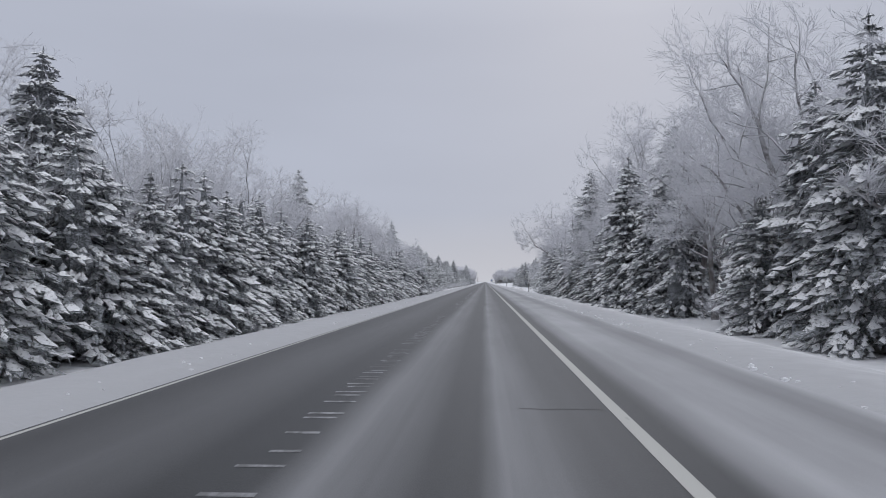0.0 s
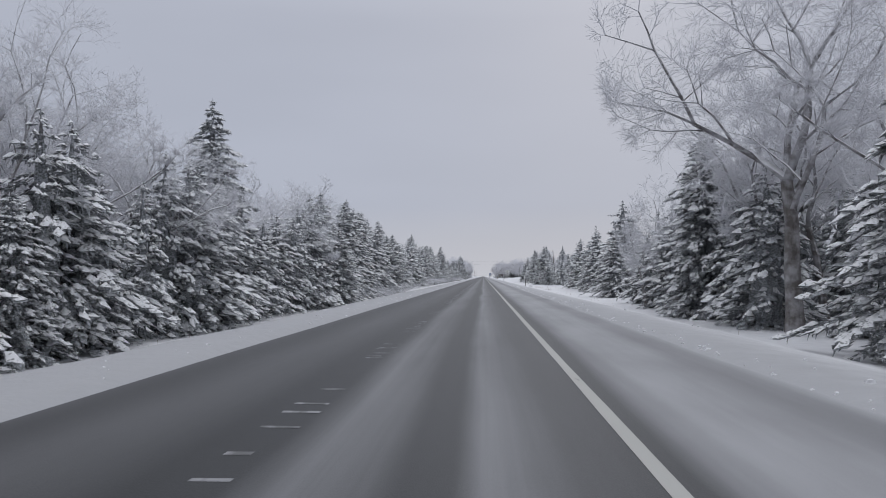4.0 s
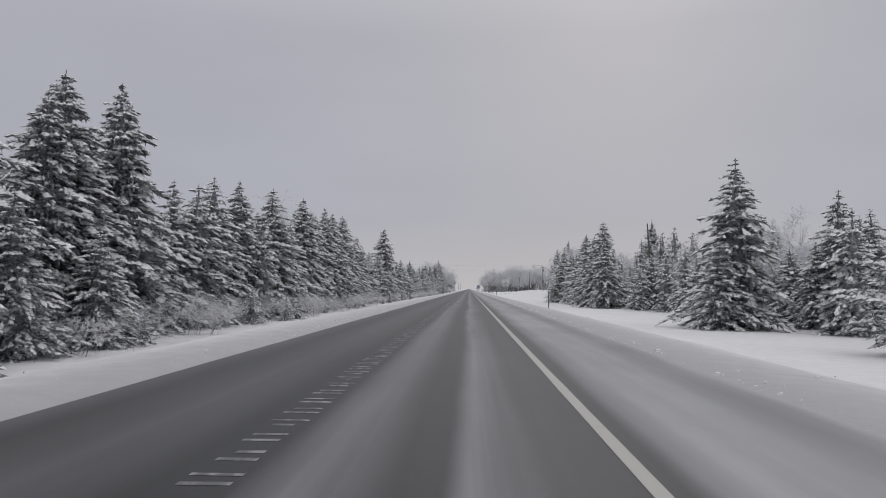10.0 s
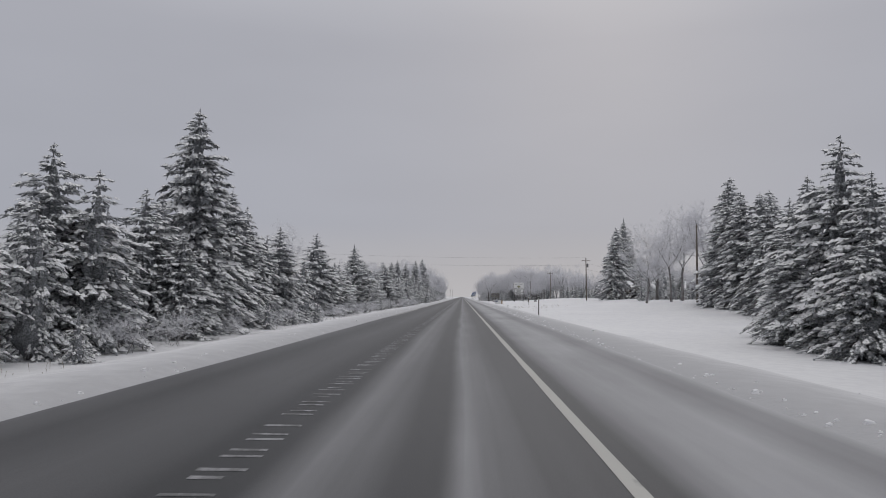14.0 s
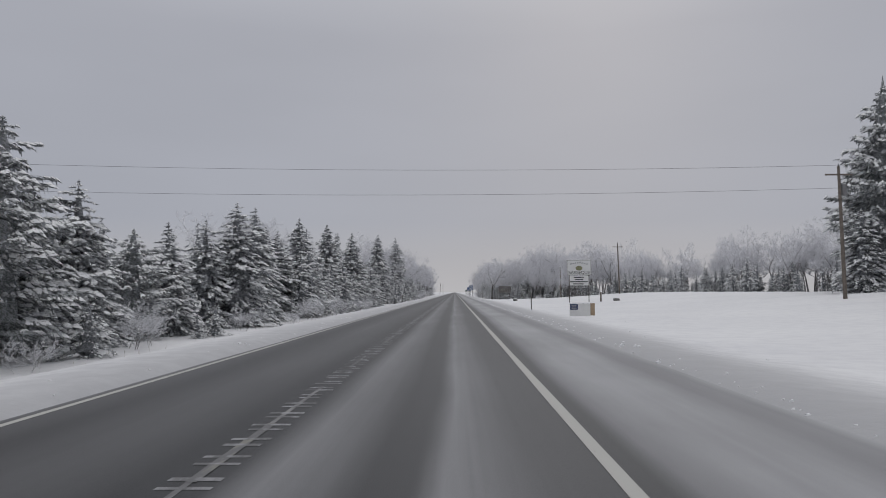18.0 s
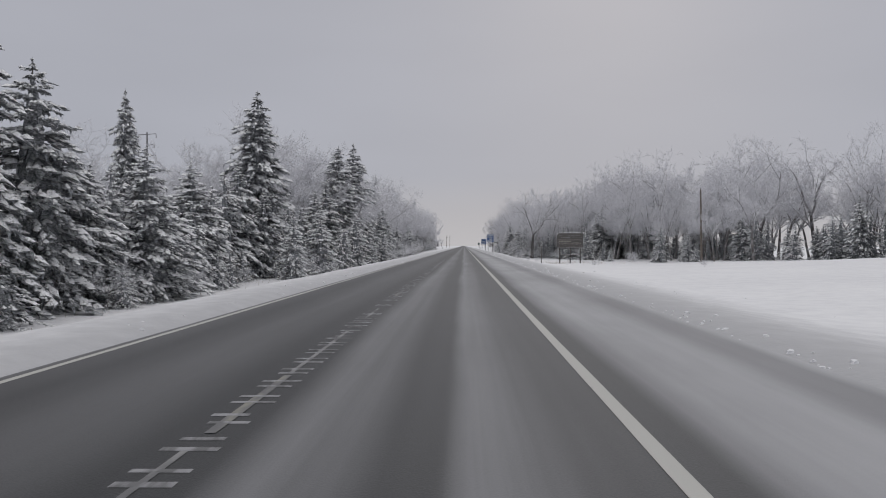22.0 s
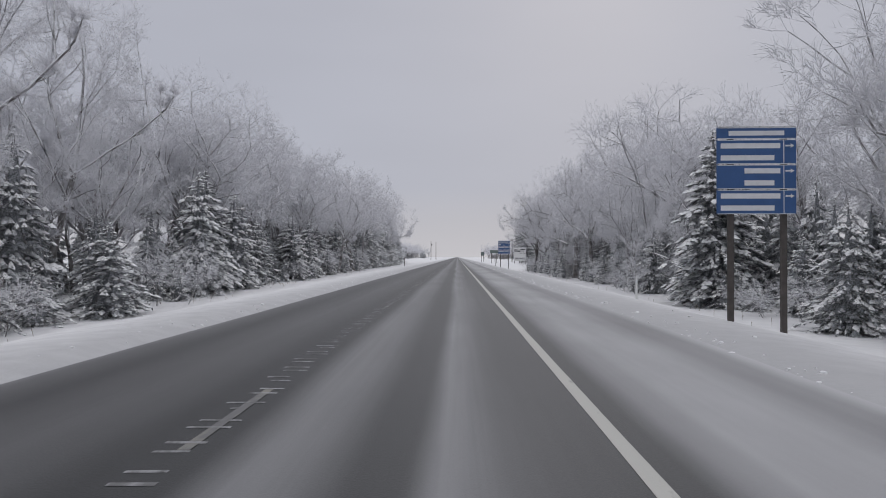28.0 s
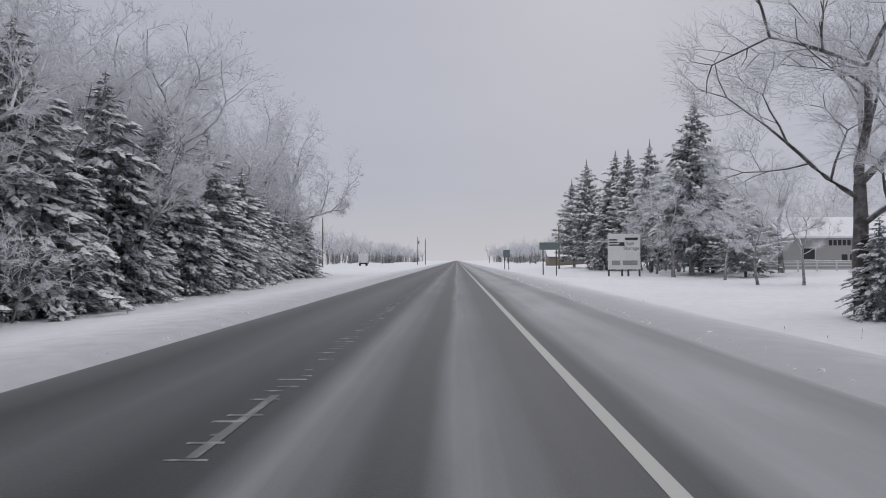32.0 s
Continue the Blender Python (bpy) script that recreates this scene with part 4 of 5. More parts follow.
behind(R, 845, 1000, 18, 10, 1.8, FROSTY, 13, 18, 16)
behind(R, 775, 840, (36, 20), 8, 1.5, FROSTY, 11, 15, 47)
behind(R, 826, 1000, 21, 6, 1.6, {"back_spruce": 1}, 4, 8, 48)
behind(R, 822, 1000, 16.5, 5, 1.7, {"back_spruce": 1}, 3, 7, 36)
behind(R, 1062, 1100, 26, 10, 2.0, BACK, 8, 12, 27)
# beyond the end of the drive
behind(L, 1110, 1700, 30, 60, 2.4, {"back_spruce": 3, "far_bare": 5}, 10, 15, 31)
behind(R, 1110, 1700, 30, 60, 2.4, {"back_spruce": 3, "far_bare": 5}, 10, 15, 32)
behind(L, 1075, 1135, 60, 40, 2.5, FARBACK, 10, 13, 33)
plant("tall_bare", 17.9, 1006.5, 17.5, random.Random(4), 1.15, 0)
plant("tall_bare", 14.8, 821.5, 15.5, random.Random(21), 1.15, 0)
for obs in PROTO.values():
    for ob in obs:
        for o in (*ob.children, ob):
            bpy.data.objects.remove(o)


# ---- roadside things ----
M_POLE = plain("weathered_pole_wood", (0.17, 0.145, 0.125), 0.9, vary=0.35, scale=3)
M_DARKWOOD = plain("dark_post_wood", (0.085, 0.075, 0.07), 0.85, vary=0.3)
M_GREYSTEEL = plain("grey_transmission_steel", (0.22, 0.22, 0.225), 0.6, 0.4)
M_WHITEBOARD = plain("white_sign_panel", (0.70, 0.70, 0.69), 0.6, vary=0.1, scale=2)
M_BLACK = plain("black_lettering", (0.03, 0.03, 0.032), 0.6)
M_GREYPRINT = plain("faded_grey_print", (0.30, 0.30, 0.31), 0.7)
M_OLIVE = plain("olive_emblem_paint", (0.22, 0.22, 0.12), 0.7, vary=0.5, scale=5)
M_BLUE = plain("blue_sign_face", (0.04, 0.105, 0.27), 0.45, vary=0.12, scale=2)
M_BLUEBACK = plain("dull_blue_plaque", (0.05, 0.065, 0.13), 0.6)
M_SIGNWHITE = plain("white_sign_legend", (0.72, 0.73, 0.75), 0.5, vary=0.08)
M_BROWN = plain("brown_forest_sign_boards", (0.118, 0.11, 0.105), 0.85, vary=0.3, scale=2)
M_PALELETTER = plain("pale_routed_letters", (0.36, 0.34, 0.30), 0.8)
M_PLY = plain("bare_plywood", (0.36, 0.27, 0.18), 0.85, vary=0.25)
M_SIGNGREEN = plain("frosted_green_sign", (0.15, 0.19, 0.18), 0.6)
M_POSTGREEN = plain("delineator_plastic", (0.13, 0.12, 0.11), 0.6)
M_WIRE = plain("black_wire", (0.03, 0.03, 0.03), 0.6)
M_ROOFSNOW = plain("snow_on_roofs", (0.80, 0.80, 0.82), 0.8, vary=0.06, scale=1.0, relief=0.4)
M_WALLWHITE = plain("white_clapboard", (0.60, 0.60, 0.60), 0.7, vary=0.1)
M_SHOPWALL = plain("grey_beige_siding", (0.36, 0.35, 0.34), 0.8, vary=0.15)
M_WALLTAN = plain("brown_clapboard", (0.22, 0.18, 0.15), 0.8)
M_GLASS, nd, lk, bs = mat("dark_window_glass", 0.08)
bs.inputs["Base Color"].default_value = (0.03, 0.035, 0.04, 1)
M_TYRE = plain("black_rubber", (0.025, 0.025, 0.025), 0.8)
M_CARWHITE = plain("white_vehicle_paint", (0.66, 0.67, 0.68), 0.35, vary=0.06)
M_STONE = plain("grey_fieldstone", (0.17, 0.165, 0.16), 0.9, vary=0.35)
M_LAMPRED = plain("red_tail_lamp", (0.25, 0.03, 0.025), 0.3)


def bx(x0, x1, y0, y1, z0, z1, bevel=0.0):
    bm = bmesh.new()
    box(bm, x0, x1, y0, y1, z0, z1)
    if bevel:
        bmesh.ops.bevel(bm, geom=bm.edges[:], offset=bevel, segments=1, affect="EDGES")
    return bm


def rod(p0, p1, r0, r1=None, sides=8):
    V, Fc = [], []
    curve_tube(V, Fc, [Vector(p0), Vector(p0).lerp(Vector(p1), 0.5), Vector(p1)], [r0, (r0 + (r1 or r0)) / 2, r1 or r0], sides)
    bm = bmesh.new()
    vs = [bm.verts.new(v) for v in V]
    for f in Fc:
        bm.faces.new([vs[i] for i in f])
    bm.faces.new(vs[:sides][::-1])
    bm.faces.new(vs[-sides:])
    return bm


def snow_cap(x0, x1, y0, y1, z, th, seed=0):
    """A rounded, uneven loaf of snow on a ledge."""
    rng = random.Random(seed)
    bm = bmesh.new()
    n = max(4, int((x1 - x0) / 0.25))
    rings = []
    for i in range(n + 1):
        x = x0 + (x1 - x0) * i / n
        e = 0.35 if i in (0, n) else 1.0
        t = th * e * rng.uniform(0.75, 1.2)
        rings.append([bm.verts.new((x, y, zz)) for y, zz in ((y0, z), (y0 - 0.02, z + t * 0.6), ((y0 + y1) / 2, z + t), (y1 + 0.02, z + t * 0.6), (y1, z))])
    for a, b in zip(rings, rings[1:]):
        for k in range(5):
            bm.faces.new((a[k], b[k], b[(k + 1) % 5], a[(k + 1) % 5]))
    bm.faces.new(rings[0][::-1])
    bm.faces.new(rings[-1])
    return bm


def words(name, text, size, material, parent, x, y, z, width=None, label=""):
    """Letters of the built-in font, standing upright and facing the oncoming traffic."""
    cu = bpy.data.curves.new(name, "FONT")
    cu.body, cu.size, cu.align_x, cu.align_y, cu.extrude = text, size, "CENTER", "CENTER", 0.004
    tmp = bpy.data.objects.new(name, cu)
    scene.collection.objects.link(tmp)
    bpy.context.view_layer.update()
    me = bpy.data.meshes.new_from_object(tmp)
    bpy.data.objects.remove(tmp)
    wide = max(v.co.x for v in me.vertices) - min(v.co.x for v in me.vertices)
    k = width / wide if width else 1.0
    me.transform(Matrix.Translation((x, y, z)) @ Matrix.Rotation(radians(90), 4, "X") @ Matrix.Diagonal((k, 1, 1, 1)))
    me.materials.clear()
    me.materials.append(material)
    ob = new(name, me)
    ob.parent = parent
    return tagged(ob, label)


def bars(parent, material, y, rows, name="print_bar"):
    """Print too small to read: bars of its size. rows: x0, x1, z, height."""
    for x0, x1, z, h in rows:
        part(name, bx(x0, x1, y - 0.006, y, z - h / 2, z + h / 2), material, parent)


def empty_at(name, x, y, z, rz=0.0):
    ob = new(name)
    ob.matrix_basis = pose(x, y, z, 0, 0, rz)
    return ob


# delineator posts
def delineator(h=1.35, white=False):
    d = new("delineator_post")
    part("post", bx(-0.05, 0.05, -0.015, 0.015, -0.4, h, 0.008), M_WHITEBOARD if white else M_POSTGREEN, d)
    part("reflector", bx(-0.04, 0.04, -0.022, -0.016, h - 0.22, h - 0.06), M_SIGNWHITE, d, "small white reflector")
    part("snow", snow_cap(-0.05, 0.05, -0.02, 0.02, h, 0.05), M_BOUGH_SNOW, d)
    return tagged(d, "slim dark roadside delineator post standing in snow", "delineator post", "delineator posts")


first_post = None
for x, y, h in ((7.3, 119, 1.7), (7.3, 242.3, 1.5), (7.3, 369, 1.4), (7.5, 495, 1.4), (13.5, 567.7, 1.3), (7.3, 614.5, 1.5), (7.8, 741, 1.6), (-10, 682, 1.3), (-9.5, 980, 1.3), (7.3, 985.0, 1.5)):
    m = Matrix.Translation((x, y, gz(x, y))) @ pose(0, 0, 0, 0, random.uniform(-2, 2), random.uniform(-12, 12)) @ Matrix.Diagonal((1, 1, h / 1.35, 1))
    if first_post is None:
        first_post = delineator()
        first_post.matrix_basis = m
    else:
        copy_thing(first_post, m)
white_post = delineator(1.0, True)
tagged(white_post, "short white marker post beside the woods", "marker post")
white_post.matrix_basis = Matrix.Translation((8.5, 886.6, gz(8.5, 886.6)))


# utility poles of the line on the right
def utility_pole(x, y, top, lean=0.0, transformer=False, arm=False):
    g = gz(x, y)
    h = top - g
    p = empty_at("utility_pole", x, y, g)
    part("pole", rod((0, 0, -1.0), (lean, 0, h), 0.17, 0.11, 9), M_POLE, p)
    if arm:
        part("crossarm", bx(lean - 1.1, lean + 1.1, -0.06, 0.06, h - 0.75, h - 0.62, 0.01), M_POLE, p)
    part("insulator", rod((lean, 0, h), (lean, 0, h + 0.22), 0.05, 0.035), M_GREYSTEEL, p)
    if transformer:
        t = part("transformer", rod((lean * 0.8 + 0.38, 0, h - 2.4), (lean * 0.8 + 0.38, 0, h - 1.5), 0.24, 0.24, 12), M_GREYSTEEL, p, "grey can-shaped transformer")
        part("bushing", rod((lean * 0.8 + 0.38, 0, h - 1.5), (lean * 0.8 + 0.38, 0, h - 1.3), 0.05, 0.03), M_STONE, t)
    return tagged(p, "bare weathered wooden utility pole beside the trees", "utility pole", "utility poles")


utility_pole(27.7, 315, 10.4, -0.5)
utility_pole(30.9, 422.7, 12.8, -0.9)
utility_pole(34.6, 530, 12.6, 0.0)
utility_pole(32, 606.2, 11.9, -0.2, True, True)
utility_pole(33.5, 690, 11.4, -0.3, False, True)
utility_pole(34, 771, 9.6, -0.2)
utility_pole(21, 1118, 8.5)
utility_pole(-28, 1120, 10.5, 0.1)
utility_pole(-14, 1225, 10.0, 0.1, True)
utility_pole(-11.5, 1232, 9.5)


def wire(name, p0, p1, sag, label):
    V, Fc = [], []
    a, b = Vector(p0), Vector(p1)
    pts = [a.lerp(b, i / 24) - Vector((0, 0, sag * 4 * (i / 24) * (1 - i / 24))) for i in range(25)]
    curve_tube(V, Fc, pts, [0.013] * 25, 4)
    return tagged(raw_ob(name, V, Fc, M_WIRE), label, "overhead wire", "overhead wires")


wire("overhead_wire", (31.8, 606.2, 12.0), (-46, 605.4, 12.5), 0.6, "thin black power line across the road")
wire("overhead_wire", (31.8, 606.2, 10.1), (-46, 606.8, 10.4), 0.6, "lower thin black line across the road")
wire("service_wire", (32.0, 606.2, 10.6), (52, 590, 5.6), 0.5, "snow-lined service wire to the house")
wire("service_wire", (32.0, 606.2, 9.0), (52, 591, 5.0), 0.5, "lower snow-lined service wire to the house")
tagged(utility_pole(-46, 606, 12.7), "wooden utility pole hidden behind the spruces")


# tall steel poles of a power line far off on the left
def transmission_pole(x, y, top):
    g = gz(x, y)
    h = top - g
    p = empty_at("transmission_pole", x, y, g)
    part("mast", rod((0, 0, -1), (0, 0, h), 0.62, 0.22, 10), M_GREYSTEEL, p)
    for k, z in enumerate((h - 0.4, h - 3.6, h - 7.0, h - 10.4)):
        w = 2.2 if k % 2 else 2.8
        s = part("crossarm", rod((-w if k != 1 else 0, 0, z - 0.35), (w, 0, z), 0.14, 0.09, 6), M_GREYSTEEL, p)
        part("insulator", rod((w, 0, z - 1.2), (w, 0, z), 0.11, 0.08, 6), M_STONE, s)
    return tagged(p, "very tall grey steel power-line pole far behind the trees", "power pole", "power-line poles")


for y, top in ((500, 40), (684, 39), (880, 36)):
    transmission_pole(-97, y, top)


# barbecue sign on two posts
def barbecue_sign(x, y):
    g = gz(x, y)
    s = empty_at("roadside_sign", x, y, g, -3)
    b = 0.5 - g
    for px in (-1.4, 1.4):
        part("post", bx(px - 0.055, px + 0.055, -0.07, 0.07, -0.6, 6.15, 0.01), M_DARKWOOD, s, "dark wooden post")
    top = part("top_panel", bx(-1.7, 1.7, -0.11, -0.07, 3.98, 6.10), M_WHITEBOARD, s, "white panel with painted emblem")
    for x0, x1, z0, z1 in ((-1.75, 1.75, 6.09, 6.15), (-1.75, 1.75, 3.93, 3.99), (-1.75, -1.69, 3.99, 6.09), (1.69, 1.75, 3.99, 6.09)):
        part("frame_bar", bx(x0, x1, -0.13, -0.05, z0, z1), M_DARKWOOD, top)
    # script across the top, too faded to read
    for i in range(8):
        a, z = -1.3 + i * 0.33, 5.42 + 0.24 * math.cos((i - 3.5) * 0.4)
        bm = bmesh.new()
        vs = [bm.verts.new((a + u + 0.35 * w, y, z + w)) for y in (-0.125, -0.111) for u, w in ((0, 0), (0.2, 0), (0.2, 0.24 if i in (0, 4) else 0.17), (0.03, 0.24 if i in (0, 4) else 0.17))]
        for f in ((0, 1, 2, 3), (7, 6, 5, 4), (0, 4, 5, 1), (1, 5, 6, 2), (2, 6, 7, 3), (3, 7, 4, 0)):
            bm.faces.new([vs[q] for q in f])
        part("script_bar", bm, M_GREYPRINT, top)
    bm = bmesh.new()
    bmesh.ops.create_circle(bm, cap_ends=True, radius=0.42, segments=20, matrix=Matrix.Translation((0, -0.113, 4.95)) @ Matrix.Rotation(radians(90), 4, "X") @ Matrix.Diagonal((1.2, 0.8, 1, 1)))
    part("emblem", bm, M_OLIVE, top, "olive-green painted emblem")
    words("lettering", "BARBEQUE", 0.62, M_BLACK, top, 0, -0.118, 4.3, 3.0, "black hand-painted letters")
    low = part("lower_panel", bx(-1.36, 1.36, -0.11, -0.07, 2.45, 3.86), M_WHITEBOARD, s, "white message panel with small print")
    bars(low, M_BLACK, -0.112, ((-0.75, 0.7, 3.62, 0.14), (-0.6, 0.55, 3.3, 0.14), (-1.3, 1.25, 2.98, 0.15), (-0.85, 0.65, 2.66, 0.15)), "message_line")
    for z in (2.05, 1.55, 1.0):
        part("cross_slat", bx(-1.4, 1.4, -0.05, 0.0, z - 0.03, z + 0.03), M_DARKWOOD, s)
        part("snow", snow_cap(-1.34, 1.34, -0.05, 0.0, z + 0.03, 0.04, int(z * 9)), M_BOUGH_SNOW, s)
    part("snow", snow_cap(-1.78, 1.78, -0.13, 0.05, 6.18, 0.09, 3), M_BOUGH_SNOW, s)
    return tagged(s, "tall white barbecue sign with dark frame on two wooden posts", "sign")


barbecue_sign(18.15, 650)


# low plywood sign
def low_sign(x, y):
    s = empty_at("low_board_sign", x, y, gz(x, y), 8)
    panel = part("panel", bx(-0.92, 0.58, -0.03, 0.03, 0.02, 0.88, 0.006), M_WHITEBOARD, s, "plain white painted sheet")
    part("plaque", bx(-0.9, -0.33, -0.045, -0.031, 0.46, 0.86), M_BLUEBACK, panel, "dark blue plaque with small print")
    bars(panel, M_GREYPRINT, -0.046, ((-0.8, -0.45, 0.76, 0.05), (-0.76, -0.5, 0.66, 0.05), (-0.8, -0.44, 0.56, 0.04)))
    part("end_strip", bx(0.584, 0.90, -0.03, 0.03, 0.06, 0.92, 0.006), M_PLY, s, "unpainted brown plywood strip")
    for px in (-0.9, 0.52):
        part("stake", bx(px, px + 0.06, 0.032, 0.09, -0.4, 0.7), M_WHITEBOARD, s)
    part("snow", snow_cap(-0.92, 0.58, -0.04, 0.04, 0.88, 0.05, 5), M_BOUGH_SNOW, s)
    return tagged(s, "low white board sign with blue plaque standing in the snowy field", "sign")


low_sign(9.05, 598)


def boulder(x, y, r, seed):
    rng = random.Random(seed)
    o = empty_at("boulder", x, y, gz(x, y))
    bm = bmesh.new()
    bmesh.ops.create_icosphere(bm, subdivisions=2, radius=r)
    for v in bm.verts:
        v.co = Vector((v.co.x * 1.25, v.co.y, v.co.z * 0.8)) * rng.uniform(0.85, 1.12)
        v.co.z += r * 0.35
    cap = bm.copy()
    part("stone", bm, M_STONE, o)
    bmesh.ops.delete(cap, geom=[f for f in cap.faces if f.normal.z < 0.45], context="FACES")
    for v in cap.verts:
        v.co += Vector((0, 0, 0.07))
    part("snow", cap, M_BOUGH_SNOW, o)
    return tagged(o, "grey field boulder capped with snow", "boulder", "boulders in the field")


boulder(11.7, 682.7, 0.36, 1)
boulder(23.4, 649.5, 0.42, 2)
stub = empty_at("wooden_stub_post", 21.05, 649, gz(21.05, 649))
part("post", rod((0, 0, -0.3), (0.03, 0, 1.4), 0.13, 0.11), M_POLE, stub)
part("snow", snow_cap(-0.14, 0.18, -0.13, 0.13, 1.39, 0.2), M_BOUGH_SNOW, stub)
tagged(stub, "short grey wooden post with a cap of snow", "post")


# the forest's brown entrance sign
def forest_sign(x, y):
    g = gz(x, y)
    s = empty_at("forest_entrance_sign", x, y, g + 1.19, -6)
    s.scale = (0.585, 0.585, 0.585)
    for px in (-2.7, 0.1, 2.8):
        part("post", bx(px - 0.16, px + 0.16, 0.05, 0.35, -3.2, 5.4, 0.03), M_DARKWOOD, s)
    for i in range(6):
        z0, z1 = 2.4 + i * 0.64, 2.4 + (i + 1) * 0.64 - 0.02
        bm = bmesh.new()
        w0, w1 = 3.55, 3.55 if i < 5 else 2.95
        vs = [bm.verts.new(p) for p in ((-w0, -0.06, z0), (w0, -0.06, z0), (w1, -0.06, z1), (-w1, -0.06, z1), (-w0, 0.05, z0), (w0, 0.05, z0), (w1, 0.05, z1), (-w1, 0.05, z1))]
        for f in ((0, 1, 2, 3), (7, 6, 5, 4), (0, 4, 5, 1), (1, 5, 6, 2), (2, 6, 7, 3), (3, 7, 4, 0)):
            bm.faces.new([vs[k] for k in f])
        part("board", bm, M_BROWN, s)
    bars(s, M_GREYPRINT, -0.062, ((-0.7, 1.3, 5.42, 0.09), (-1.0, 0.1, 4.95, 0.2)), "worn_letter_line")
    bars(s, M_PALELETTER, -0.062, [(-2.9 + 0.42 * q, -2.62 + 0.42 * q, 3.98, 0.36) for q in range(8)], "worn_letter")
    words("lettering", "RECREATION AREA", 0.5, M_PALELETTER, s, 0, -0.066, 3.35, 5.9, "pale routed letters")
    for z in (4.42,):
        part("groove_line", bx(-3.0, 3.0, -0.066, -0.061, z - 0.025, z + 0.025), M_PALELETTER, s)
    for z in (2.22, 0.3):
        part("rail", bx(-3.0, 3.1, -0.02, 0.05, z - 0.1, z + 0.1), M_DARKWOOD, s)
        part("snow", snow_cap(-3.0, 3.1, -0.03, 0.06, z + 0.1, 0.1, int(z * 10)), M_BOUGH_SNOW, s)
    part("snow", snow_cap(-2.95, 2.95, -0.1, 0.1, 6.21, 0.16, 9), M_BOUGH_SNOW, s)
    return tagged(s, "large weathered brown wooden forest sign on three posts", "sign")


forest_sign(16.9, 782)


# blue motorist signs
def arrow_right(x, y, z, s):
    bm = bmesh.new()
    pts = ((-1, -0.18), (0.2, -0.18), (0.2, -0.5), (1, 0), (0.2, 0.5), (0.2, 0.18), (-1, 0.18))
    a = [bm.verts.new((x + u * s, y, z + w * s)) for u, w in pts]
    b = [bm.verts.new((x + u * s, y + 0.006, z + w * s)) for u, w in pts]
    bm.faces.new(a)
    bm.faces.new(b[::-1])
    for i in range(7):
        j = (i + 1) % 7
        bm.faces.new((a[j], a[i], b[i], b[j]))
    return bm


def blue_sign(x, y, w, z0, z1, lettered):
    g = gz(x, y)
    s = empty_at("blue_service_sign", x, y, g, -2)
    z0, z1 = z0 - g, z1 - g
    h = w / 2
    for px in (-h * 0.62, h * 0.72):
        part("post", bx(px - 0.07, px + 0.07, 0.03, 0.15, -0.6, z1 - 0.05, 0.01), M_DARKWOOD, s, "dark wooden post")
    head = (z1 - z0) * 0.14
    strips = [(z1 - head, z1)] + [(z0 + (z1 - head - z0) * k / 3, z0 + (z1 - head - z0) * (k + 1) / 3) for k in (2, 1, 0)]
    for k, (a, b) in enumerate(strips):
        panel = part("panel", bx(-h, h, -0.015, 0.015, a + 0.012, b - 0.012, 0.004), M_BLUE, s, "blue reflective panel")
        for zz in (a + 0.02, b - 0.02):
            part("border", bx(-h + 0.02, h - 0.02, -0.019, -0.0155, zz - 0.008, zz + 0.008), M_SIGNWHITE, panel)
        mid = (a + b) / 2
        if k == 0:
            if lettered:
                words("legend", "LAKE MICHIGAN", 0.2, M_SIGNWHITE, panel, 0, -0.02, mid, w * 0.82)
            else:
                bars(panel, M_SIGNWHITE, -0.016, ((-h * 0.7, h * 0.7, mid, 0.12),), "legend_bar")
            continue
        q = (b - a) * 0.24
        part("divider", bx(h * 0.68, h * 0.70, -0.019, -0.0155, a + 0.03, b - 0.03), M_SIGNWHITE, panel)
        part("arrow", arrow_right(h * 0.84, -0.021, mid + q, h * 0.11), M_SIGNWHITE, panel)
        if lettered:
            one, two, dist = (("Fish & Hunt", "Shop", "7.5"), (None, "Food - Lodging", "9.0"), (None, "Fireplace Cabins", "10"))[k - 1]
            lo, hi = (-h * 0.42, h * 0.62) if k == 1 else (-h * 0.93, h * 0.62)
            if one:
                words("legend", one, 0.24, M_SIGNWHITE, panel, (lo + hi) / 2, -0.02, mid + q, hi - lo)
            else:
                bars(panel, M_SIGNWHITE, -0.016, ((lo, lo + (hi - lo) * 0.62, mid + q, 0.15), (lo + (hi - lo) * 0.7, hi, mid + q, 0.15)), "legend_bar")
            words("legend", two, 0.24, M_SIGNWHITE, panel, (lo + hi) / 2, -0.02, mid - q, (hi - lo) * (0.45 if k == 1 else 0.95))
            words("distance", dist, 0.24, M_SIGNWHITE, panel, h * 0.84, -0.02, mid - q, h * 0.24)
            if k == 1:
                bm = bmesh.new()
                bmesh.ops.create_circle(bm, cap_ends=True, radius=0.2, segments=14, matrix=Matrix.Translation((-h * 0.72, -0.018, mid)) @ Matrix.Rotation(radians(90), 4, "X") @ Matrix.Diagonal((1.0, 0.75, 1, 1)))
                part("emblem", bm, M_SIGNWHITE, panel)
        else:
            bars(panel, M_SIGNWHITE, -0.016, ((-h * 0.9 if k != 2 else -h * 0.3, h * 0.6, mid + q, 0.13), (-h * 0.9 if k != 2 else -h * 0.3, h * 0.45, mid - q, 0.13)), "legend_bar")
    part("snow", snow_cap(-h, h, -0.03, 0.03, z1, 0.04, 4), M_BOUGH_SNOW, s)
    return tagged(s, "blue roadside service sign with white legends on two posts", "sign", "blue service signs")


